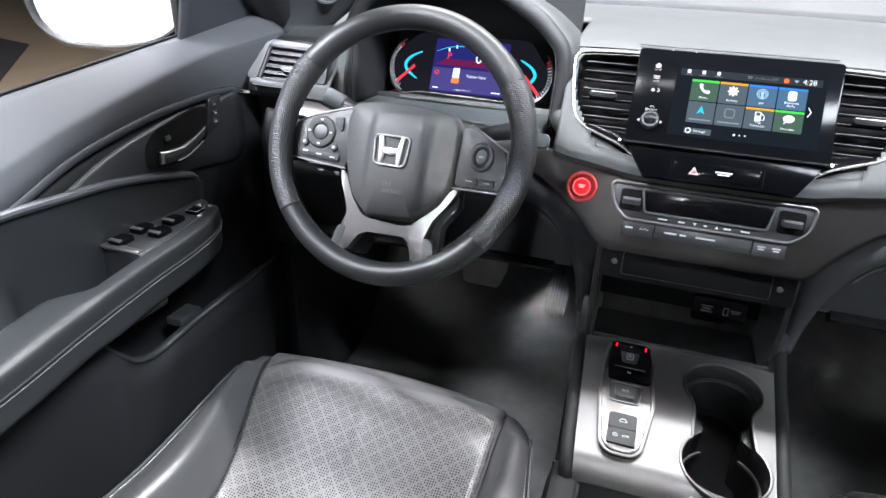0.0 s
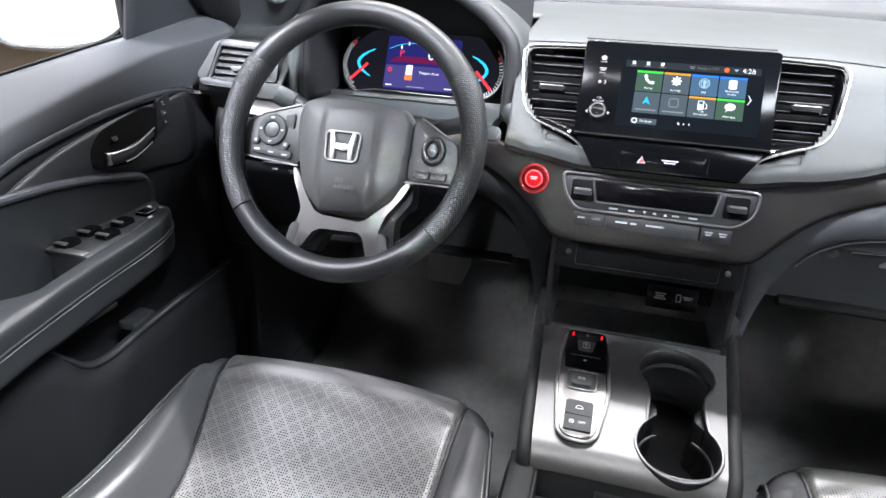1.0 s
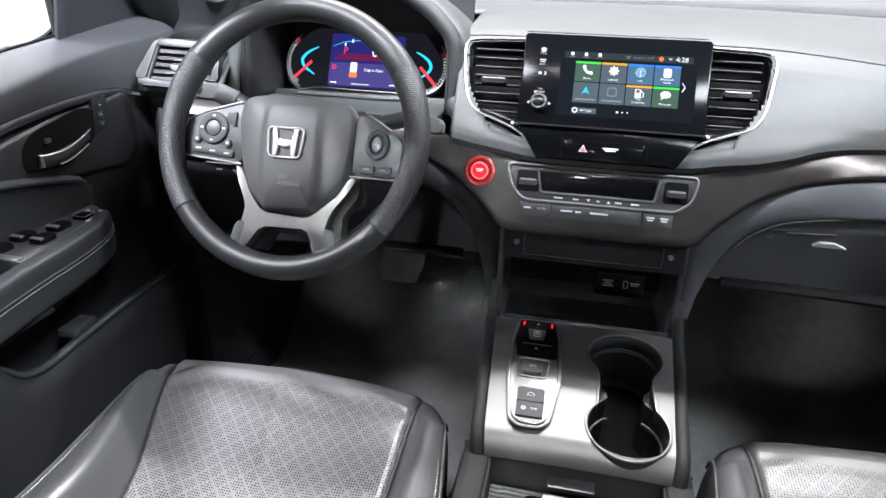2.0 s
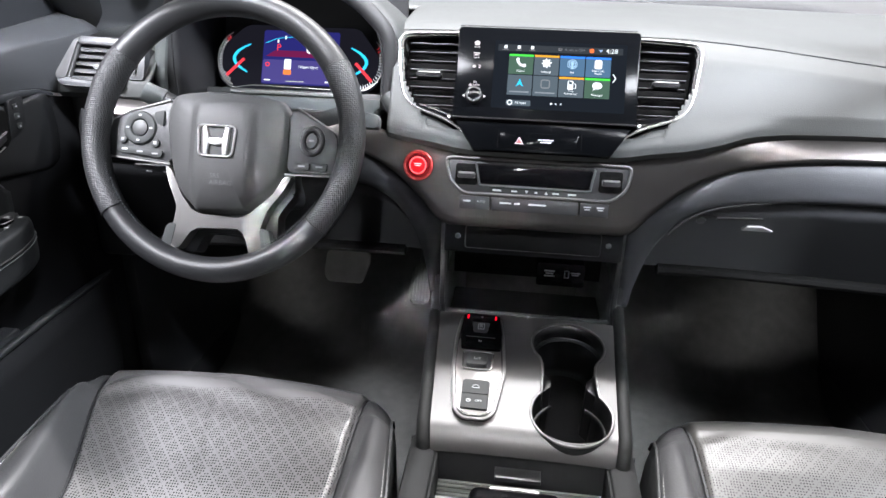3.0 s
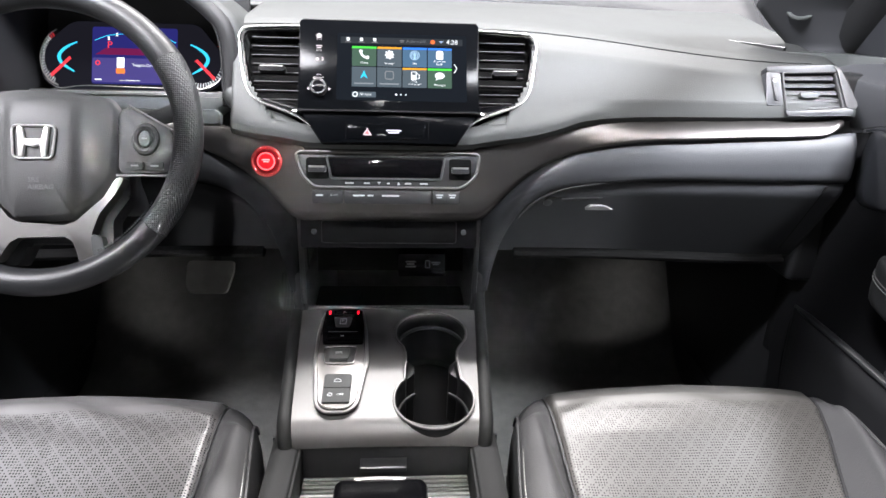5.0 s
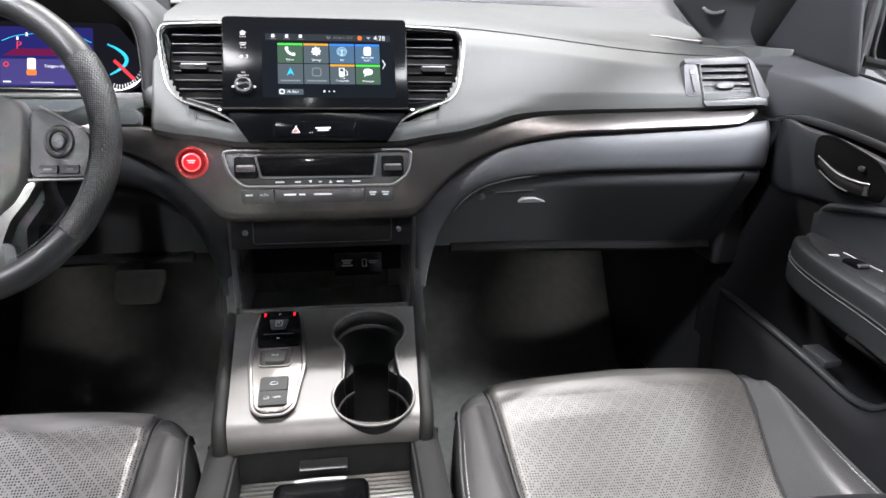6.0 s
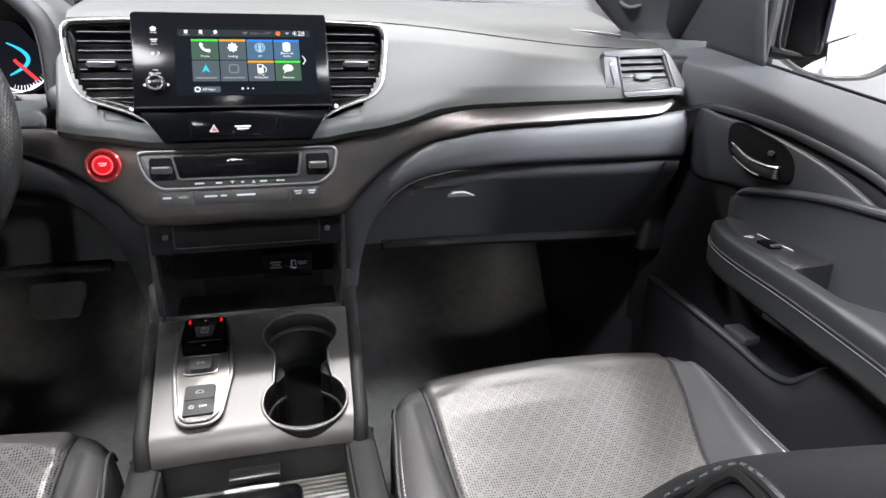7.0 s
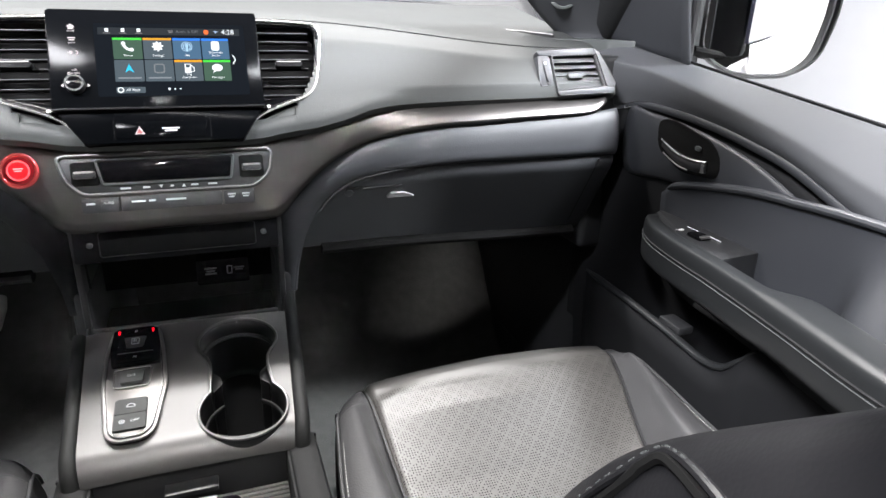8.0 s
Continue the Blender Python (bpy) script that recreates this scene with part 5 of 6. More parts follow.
part("rear_face", block(-0.108, 0.108, 0.5920, 0.612, 0.262, 0.352, 0.004), RECESS, con)
part("front_badge", block(-0.030, 0.024, 0.5740, 0.593, 0.328, 0.334, 0.001), HARD, con)
lid = part("armrest_lid", block(-0.058, 0.048, 0.22, 0.562, 0.304, 0.334, 0.011, 4), PIANO, con, "black sliding lid with a chrome lip")
part("lid_lip", sweep([Vector((-0.034 + 0.056 * i / 6, 0.558, 0.332 + 0.001 * math.sin(math.pi * i / 6))) for i in range(7)], 0.0035, 0.0025, seg=8), DIMSATIN, lid)

# gear selector
GCON = CON @ Matrix.Translation((0.0035, 0, 0))
gs = thing("gear_selector", (-0.060, 0.70, 0.395), "push-button gear selector panel in a bright chrome frame", "gear selector")
go = [(-0.0945, 0.1115), (-0.0410, 0.1115), (-0.0345, 0.066), (-0.0300, 0.0), (-0.040, -0.074), (-0.050, -0.086), (-0.078, -0.086), (-0.088, -0.074), (-0.0975, 0.0), (-0.0990, 0.066)]
go_r = rounded(go, 0.010, 5)
rim_o = rounded([(-0.0955, 0.060), (-0.0385, 0.060), (-0.0335, 0.0), (-0.0430, -0.071), (-0.052, -0.082), (-0.076, -0.082), (-0.085, -0.071), (-0.0945, 0.0)], 0.008, 5)
base = part("panel", plate(go_r, GCON, -0.004, 0.005, 0.002), RECESS, gs)
part("chrome_frame", sweep(on(GCON, go_r, 0.0045), 0.0022, 0.0020, up=UPC, closed=True, seg=8), SILVER, gs, "bright satin frame")
part("inner_panel", plate(rim_o, GCON, 0.003, 0.0075, 0.002), YOKE, gs, "satin silver panel round the buttons")
part("inner_edge", sweep(on(GCON, rim_o, 0.0065), 0.0010, 0.0010, up=UPC, closed=True, seg=8), CHROME, gs, "bright chrome line")
blk = part("selector_block", plate(rounded([(-0.0925, 0.1085), (-0.0420, 0.1085), (-0.0365, 0.066), (-0.0370, 0.034), (-0.0905, 0.034), (-0.0945, 0.066)], 0.004), GCON, 0.0, 0.012, 0.003), PIANO, gs, "gloss black selector block")
part("park_button", plate(rounded(box2(0.030, 0.012, -0.0665, 0.0985), 0.002), GCON, 0.010, 0.0130, 0.001), PIANO, blk)
part("reverse_button", plate(rounded([(-0.084, 0.0905), (-0.050, 0.0905), (-0.046, 0.062), (-0.087, 0.062)], 0.003), GCON, 0.009, 0.0112, 0.001), RECESS, blk)
part("reverse_keystone", plate(rounded([(-0.080, 0.0885), (-0.054, 0.0885), (-0.0575, 0.066), (-0.076, 0.066)], 0.002), GCON, 0.010, 0.0124, 0.001), HARD, blk)
part("neutral_button", plate(rounded(box2(0.042, 0.016, -0.0655, 0.046), 0.003), GCON, 0.010, 0.0130, 0.001), PIANO, blk)
part("neutral_line", plate(box2(0.040, 0.0010, -0.0655, 0.0565), GCON, 0.0115, 0.0124), MID, blk)
for u, v, t, sz in ((-0.0665, 0.0985, "P", 0.0048), (-0.0665, 0.079, "R", 0.0062), (-0.0655, 0.046, "N", 0.0040)):
    lettering("gear_letter", t, GCON, u, v, sz, INK, blk, 0.0135)
part("letter_box", sweep(on(GCON, rounded(box2(0.0085, 0.0115, -0.0665, 0.079), 0.001), 0.0128), 0.0004, up=UPC, closed=True, seg=5), INK, blk)
for u in (-0.0865, -0.0470):
    part("red_lamp", plate(rounded(box2(0.0024, 0.0075, u, 0.1000), 0.001), GCON, 0.0115, 0.0127), REDLED, blk, "small red indicator lamp")
part("drive_frame", sweep(on(GCON, rounded([(-0.0850, -0.0045), (-0.0480, -0.0045), (-0.0450, 0.0290), (-0.0870, 0.0290)], 0.005), 0.0085), 0.0013, up=UPC, closed=True, seg=8), CHROME, gs, "chrome ring of the drive button")
part("drive_well", plate(rounded([(-0.0845, -0.0040), (-0.0485, -0.0040), (-0.0455, 0.0285), (-0.0865, 0.0285)], 0.004), GCON, 0.0, 0.0080), RECESS, gs)
part("drive_button", plate(rounded([(-0.0790, 0.0010), (-0.0545, 0.0010), (-0.0530, 0.0225), (-0.0805, 0.0225)], 0.003), GCON, 0.005, 0.0125, 0.002), BUTTON, gs, "grey drive button")
lettering("gear_letter", "D/S", GCON, -0.0668, 0.0118, 0.0044, INK, gs, 0.0131)
for v, txt in ((-0.0375, None), (-0.0625, "OFF")):
    k = part("mode_button", plate(rounded(box2(0.0325, 0.0238, -0.0645, v), 0.002), GCON, 0.004, 0.0100, 0.0012), BUTTON, gs, "grey mode button")
    if txt:
        lettering("button_text", txt, GCON, -0.0595, v, 0.0036, INK, k, 0.0106)
        part("button_icon", sweep(on(GCON, circle2(0.0026, 14, -0.0720, v), 0.0106), 0.0005, seg=5, up=UPC, closed=True), INK, k)
        lettering("button_text", "A", GCON, -0.0720, v, 0.0026, INK, k, 0.0106)
    else:
        part("button_icon", sweep(on(GCON, rounded([(-0.0690, v - 0.0025), (-0.0600, v - 0.0025), (-0.0605, v), (-0.0630, v + 0.0025), (-0.0665, v + 0.0025), (-0.0685, v)], 0.001), 0.0104), 0.0005, seg=5, up=UPC, closed=True), INK, k)
part("button_gap", plate(box2(0.033, 0.0012, -0.0645, -0.0500), GCON, 0.004, 0.0082), RECESS, gs)
part("lower_shadow_gap", plate(rounded(box2(0.0345, 0.0500, -0.0645, -0.0500), 0.002), GCON, 0.004, 0.0078), RECESS, gs)

# ---- doors ----
def bead_z(y):
    return lerp_curve([(0.10, 0.52), (0.30, 0.585), (0.44, 0.638), (0.526, 0.671), (0.60, 0.687), (0.666, 0.697), (0.75, 0.704), (0.83, 0.704), (0.88, 0.690)], y)


def belt_z(y):
    return 0.762 + 0.13 * (y - 0.6)


def door(s, dz, dx, db):
    d = thing("door_" + ("1" if s < 0 else "2"), (s * 0.75, 0.5, 0.0), "dark grey front door panel with armrest and chrome inner handle", "car door", kind="structure")

    def V(x, y, z):
        return Vector((s * (x + dx), y, z + dz))

    def upper(u, v):
        y = 0.05 + 0.93 * u
        zb, zt = bead_z(y), belt_z(y) + db
        z = zt + (zb - zt) * v
        # a soft crest that starts at the sail and sinks towards the rear
        c = 0.24 + 0.46 * smooth((0.86 - y) / 0.42)
        x = lerp_curve([(0, 0.748), (0.12 * c, 0.738), (0.8 * c, 0.7005), (c, 0.6955), (c + 0.5 * (1 - c), 0.6935), (1, 0.697)], v)
        x -= 0.012 * smooth((y - 0.78) / 0.2) * (1 - v)
        return V(x, y, z)
    part("upper_panel", grid(upper, 60, 36), DOORVINYL, d, "soft dark grey upper panel", solid=0.004)
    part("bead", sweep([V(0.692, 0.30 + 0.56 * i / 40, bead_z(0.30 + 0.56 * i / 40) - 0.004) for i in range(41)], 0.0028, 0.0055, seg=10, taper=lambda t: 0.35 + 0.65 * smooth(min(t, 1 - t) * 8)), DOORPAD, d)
    part("window_seal", sweep([V(0.750, 0.05 + 0.76 * i / 20, belt_z(0.05 + 0.76 * i / 20) + 0.002 + db) for i in range(21)], 0.0025, 0.0035, seg=8), DOORLOW, d)

    def lower(u, v):
        y = 0.05 + 0.93 * u
        zt = bead_z(y) - 0.006
        z = zt + (0.06 - zt) * v
        x = 0.700 - 0.006 * math.sin(math.pi * min(1, v * 3)) + 0.012 * smooth((v - 0.6) / 0.4)
        return V(x, y, z)
    part("lower_panel", grid(lower, 40, 24), DOORLOW, d, "black lower panel", solid=0.004)

    # insert round the inner handle
    ins = [(0.845, 0.690), (0.79, 0.692), (0.70, 0.686), (0.60, 0.668), (0.53, 0.645), (0.500, 0.628), (0.54, 0.618), (0.64, 0.610), (0.75, 0.600), (0.84, 0.598)]
    oi = spline([(a, b, 0) for a, b in ins], 5, True)
    # passenger's insert coloured paler to stand for more light on that door
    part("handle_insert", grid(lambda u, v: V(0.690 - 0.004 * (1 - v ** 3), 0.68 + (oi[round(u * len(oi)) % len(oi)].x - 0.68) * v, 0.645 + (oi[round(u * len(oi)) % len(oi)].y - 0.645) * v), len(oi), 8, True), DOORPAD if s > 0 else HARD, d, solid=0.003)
    part("insert_edge", sweep([V(0.689, p.x, p.y) for p in oi[:26]], 0.0011, seg=6, taper=lambda t: 0.3 + 0.7 * smooth(min(t, 1 - t) * 8)), DOORPAD, d)
    cup_o = rounded([(0.628, 0.628), (0.630, 0.658), (0.655, 0.676), (0.740, 0.692), (0.764, 0.686), (0.758, 0.645), (0.70, 0.622)], 0.014)
    F = Matrix(((0, 0, -s, s * (0.686 + dx)), (1, 0, 0, 0), (0, 1, 0, dz), (0, 0, 0, 1)))
    # flat plate whose black stands for the shade in the bowl
    part("handle_bowl", plate(cup_o, F, -0.004, 0.002, 0.001), SHADEBLACK, d, "handle bowl as a plate, black for its shade")
    path = spline([V(0.680, 0.742, 0.655), V(0.674, 0.715, 0.649), V(0.670, 0.685, 0.643), V(0.670, 0.655, 0.642), V(0.674, 0.642, 0.643)], 6)
    h = part("inner_handle", sweep(path, 0.0040, 0.0085, up=(0, 0, 1), seg=12, taper=lambda t: 0.55 + 0.45 * smooth(t * 2)), RECESS, d, "curved inner door handle with chrome edge")
    part("chrome_edge", sweep([p + Vector((-s * 0.003, 0, 0.0072)) for p in path], 0.0019, seg=6), CHROME, h)
    part("lower_chrome", sweep([p + Vector((-s * 0.003, 0.0, -0.0085)) for p in path[2:16]], 0.0010, seg=6), SILVER, h)
    part("handle_end", sweep([path[-1] + Vector((-s * 0.003, 0.003, 0.004)), path[-1] + Vector((-s * 0.003, 0.003, -0.008))], 0.003, 0.003, seg=10), SILVER, h)
    part("lock_slider", plate(rounded(box2(0.010, 0.006, 0.672, 0.662), 0.002), F, 0.001, 0.005, 0.001), MID, d)
    if s < 0:
        part("memory_panel", plate(rounded([(0.755, 0.650), (0.785, 0.660), (0.790, 0.702), (0.762, 0.698)], 0.005), F, -0.001, 0.004, 0.001), HARD, d)
        for b in (0.690, 0.677, 0.664):
            part("memory_button", plate(rounded(box2(0.010, 0.008, 0.773, b), 0.002), F, 0.003, 0.006, 0.001), BUTTON, d)
            part("button_print", plate(box2(0.003, 0.002, 0.773, b), F, 0.0055, 0.0064), DIMINK, d)

    # armrest: a padded bar with a rounded nose that widens behind the grab recess
    def bar_in(y):
        return lerp_curve([(0.10, 0.535), (0.20, 0.545), (0.30, 0.556), (0.40, 0.575), (0.52, 0.594), (0.60, 0.603), (0.66, 0.615), (0.70, 0.633), (0.722, 0.655)], y)

    def bar_out(y):
        return bar_in(y) + 0.028 + 0.034 * smooth((0.455 - y) / 0.05)

    def arm(u, v):
        y = 0.728 - 0.63 * u
        a = 2 * math.pi * v
        end = smooth(min(1, (u + 0.002) * 30)) ** 0.5
        w, hh = (bar_out(y) - bar_in(y)) / 2 * end, 0.030 * end
        ca, sa = math.cos(a), math.sin(a)
        n = 0.42
        return V(bar_in(y) + (bar_out(y) - bar_in(y)) / 2 + w * abs(ca) ** n * (1 if ca > 0 else -1), y, 0.530 + hh * abs(sa) ** n * (1 if sa > 0 else -1) - 0.010 * (1 - end))
    ar = part("armrest", grid(arm, 60, 40), ARM, d, "padded dark grey armrest", angle=60)
    edge = [V(bar_in(y) - 0.0006, y, 0.538) for y in [0.715 - 0.60 * i / 50 for i in range(51)]]
    part("armrest_seam", sweep(edge, 0.0012, seg=6), RECESS, ar)
    part("armrest_stitch", sweep([p + Vector((0, 0, -0.005)) for p in edge], 0.0007, seg=5), MID, ar)
    # body of the armrest under the bar, falling back to the door

    def belly(u, v):
        y = 0.722 - 0.62 * u
        x = bar_in(y) + 0.006 + 0.052 * smooth(v)
        return V(x, y, 0.512 - 0.055 * v)
    part("armrest_body", grid(belly, 30, 6), DOORLOW, ar, "dark underside of the armrest", solid=0.004)
    # recessed wall over the armrest with a soft ledge along its top
    ledge = [(0.10, 0.632), (0.30, 0.637), (0.42, 0.638), (0.50, 0.634), (0.56, 0.630), (0.625, 0.620), (0.68, 0.608), (0.71, 0.598), (0.735, 0.582)]

    def wall_patch(u, v):
        y = 0.10 + 0.632 * u
        foot = 0.690 - 0.060 * smooth((0.425 - y) / 0.05)
        x = 0.684 + (foot - 0.684) * smooth(v)
        return V(x, y, lerp_curve(ledge, y) * (1 - v) + 0.500 * v)
    # here too the passenger's side is paler, its light painted in
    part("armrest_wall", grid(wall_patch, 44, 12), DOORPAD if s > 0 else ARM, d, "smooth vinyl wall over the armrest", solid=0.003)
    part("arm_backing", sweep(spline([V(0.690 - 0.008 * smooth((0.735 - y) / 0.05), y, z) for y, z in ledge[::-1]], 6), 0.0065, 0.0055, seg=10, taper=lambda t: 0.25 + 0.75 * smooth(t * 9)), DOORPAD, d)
    # switch housing that fills the gap between the bar and the door
    S = Matrix(((1, 0, 0, s * (0.652 + dx)), (0, 1, 0, 0.575), (0, 0, 1, 0.5560 + dz), (0, 0, 0, 1)))
    o = [(bar_in(y) + 0.022 - 0.652, y - 0.575) for y in (0.535, 0.58, 0.62, 0.66, 0.69, 0.708)]
    poly = [(s * a, b) for a, b in o] + [(s * 0.020, 0.150), (s * 0.037, 0.150), (s * 0.037, -0.040 + 0.006)]
    sw = part("switch_panel", plate(rounded(poly[::s], 0.006), S, -0.060, 0.001, 0.002), HARD, d, "black window switch panel")
    part("panel_edge", sweep(on(S, [(s * (a + 0.003), b) for a, b in o], 0.001), 0.0010, seg=6), SILVER if s < 0 else HARD, sw)
    if s < 0:
        for i, b in enumerate((-0.018, 0.022, 0.062)):
            for a in ((-0.024, 0.004) if i == 1 else (-0.020 + 0.006 * i,)):
                part("window_switch", plate(rounded(box2(0.020, 0.026, a, b), 0.004), S, 0.0, 0.007, 0.002), PIANO, sw)
                part("switch_edge", plate(rounded(box2(0.017, 0.006, a, b - 0.009), 0.001), S, 0.0055, 0.0082, 0.001), SILVER, sw)
        part("mirror_switch", plate(rounded(box2(0.020, 0.020, -0.006, 0.104), 0.003), S, 0.0, 0.006, 0.001), PIANO, sw)
        part("mirror_switch_edge", sweep(on(S, rounded(box2(0.019, 0.019, -0.006, 0.104), 0.003), 0.0058), 0.0007, up=(0, 0, 1), closed=True, seg=5), SILVER, sw)
        part("switch_rear_edge", plate(rounded(box2(0.058, 0.012, -0.006, -0.033), 0.003), S, 0.0, 0.0025, 0.001), DIMSATIN, sw)
        for a, b in ((-0.016, 0.124), (0.002, 0.126), (0.012, 0.090)):
            part("switch_dot", plate(circle2(0.003, 10, a, b), S, 0.0, 0.004), INK, sw)
    else:
        part("window_switch", plate(rounded(box2(0.020, 0.026, 0.0, 0.035), 0.003), S, 0.0, 0.005, 0.002), PIANO, sw)
        part("switch_edge", plate(rounded(box2(0.015, 0.005, 0.0, 0.024), 0.001), S, 0.003, 0.006, 0.001), SILVER, sw)
        part("switch_line", sweep(on(S, [(0.016, 0.075), (0.016, 0.012)], 0.0016), 0.0007, seg=5), INK, sw)
        bars(S, -0.004, 0.066, 0.012, 0.009, 2, INK, sw, 0.0022)
    # floor and back of the grab recess behind the switches
    part("grab_floor", block(*sorted((s * (0.600 + dx), s * (0.692 + dx))), 0.40, 0.545, 0.492 + dz, 0.500 + dz, 0.003), SHADEBLACK, d, "dark grab recess")

    # map pocket with a raised lip
    lip = spline([V(0.655, 0.86, 0.410), V(0.638, 0.80, 0.420), V(0.632, 0.70, 0.422), V(0.632, 0.61, 0.417), V(0.632, 0.545, 0.412), V(0.630, 0.508, 0.422), V(0.630, 0.484, 0.446), V(0.634, 0.462, 0.468), V(0.636, 0.40, 0.474), V(0.636, 0.20, 0.474)], 8)
    part("pocket_lip", sweep(lip[:56], 0.0065, 0.005, seg=10, taper=lambda t: 0.4 + 0.6 * smooth(min(t * 6, (1 - t) * 3))), ARM, d)
    part("pocket_wall", grid(lambda u, v: Vector((lip[round(u * (len(lip) - 1))].x + s * 0.045 * v * v, lip[round(u * (len(lip) - 1))].y, lip[round(u * (len(lip) - 1))].z * (1 - v) + 0.07 * v)), len(lip) - 1, 8), DOORLOW, d, solid=0.004)
    part("pocket_tab", block(min(s * 0.634, s * 0.660) + s * dx, max(s * 0.634, s * 0.660) + s * dx, 0.596, 0.640, 0.418 + dz, 0.430 + dz, 0.003), HARD, d)

    # outer skin, quarter pane and mirror sail
    part("outer_skin", grid(lambda u, v: V(0.79 + 0.05 * math.sin(math.pi * v), -0.2 + 1.6 * u, max(0.722 - 0.03 * smooth((1.6 * u - 0.45) / 0.15), belt_z(-0.2 + 1.6 * u) - 0.035 + db) - 1.0 * v), 20, 12), WHITEPAINT, d, solid=0.004)
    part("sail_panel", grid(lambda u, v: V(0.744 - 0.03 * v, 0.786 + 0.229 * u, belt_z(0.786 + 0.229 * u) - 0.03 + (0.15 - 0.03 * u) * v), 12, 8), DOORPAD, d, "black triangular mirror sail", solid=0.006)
    part("window_post", sweep([V(0.750, 0.802, 0.75), V(0.746, 0.792, 0.90), V(0.735, 0.74, 1.10)], 0.007, 0.007, seg=8), RECESS, d)
    return d


door(-1, 0.004, 0.022, -0.012), door(1, -0.012, -0.004, -0.024)


def side_mirror(s, dz):
    mi = thing("side_mirror" , (s * 0.90, 0.82, 0.78), "white car's black framed outside mirror", "mirror", "door mirrors")
    F = Matrix(((1, 0, 0, s * (0.882 if s > 0 else 0.905)), (0, 0, -1, 0.80), (0, 1, 0, 0.80 + dz), (0, 0, 0, 1))) @ pose(0, 0, 0, 0 if s > 0 else -4, -24.6 if s > 0 else 6, 0)
    o = [(-s * 0.128, 0.10), (-s * 0.128, -0.022), (-s * 0.085, -0.048), (-s * 0.02, -0.061), (s * 0.07, -0.061), (s * 0.118, -0.035), (s * 0.138, 0.03), (s * 0.138, 0.10)][::s]
    if s > 0:
        o = [(a * (0.65 if a > 0 else 0.70), b * (0.95 if a > 0 else 1.0)) for a, b in o]
    g = part("glass", plate(rounded(o, 0.022, 6), F, -0.004, 0.0), MIRROR, mi, "mirror glass")
    part("frame", sweep(on(F, rounded([(a * 1.04, b * 1.04) for a, b in o], 0.024, 6), 0.001), 0.0042, 0.007, up=(0, 1, 0), closed=True, seg=10), RECESS, mi)
    ring = rounded([(a * (1.24 if a * s > 0 and s > 0 else 1.06), b * 1.06) for a, b in o], 0.024, 6)
    part("housing", grid(lambda u, v: F @ Vector((ring[round(u * len(ring)) % len(ring)][0] * (1 - 0.45 * v * v), 0.02 + (ring[round(u * len(ring)) % len(ring)][1] - 0.02) * (1 - 0.5 * v * v), -0.006 - 0.12 * v)), len(ring), 6, True), RECESS, mi, solid=0.003)
    part("foot", sweep([Vector((s * 0.785, 0.845, 0.775 + dz)), Vector((s * 0.81, 0.84, 0.770 + dz)), Vector((s * 0.86, 0.84, 0.765 + dz))], 0.020, 0.009, seg=12), SHADEBLACK, mi)
    if s > 0:
        part("foot_cover", block(0.764, 0.800, 0.835, 0.875, 0.735, 0.93, 0.010, 3), BUTTON, mi, "dark grey mirror foot cover")
    if s < 0:
        part("foot_trim", sweep([Vector((s * 0.748, 0.79, 0.835 + dz)), Vector((s * 0.79, 0.79, 0.836 + dz))], 0.003, seg=6), CHROME, mi)
    return mi


side_mirror(-1, 0.018), side_mirror(1, -0.006)

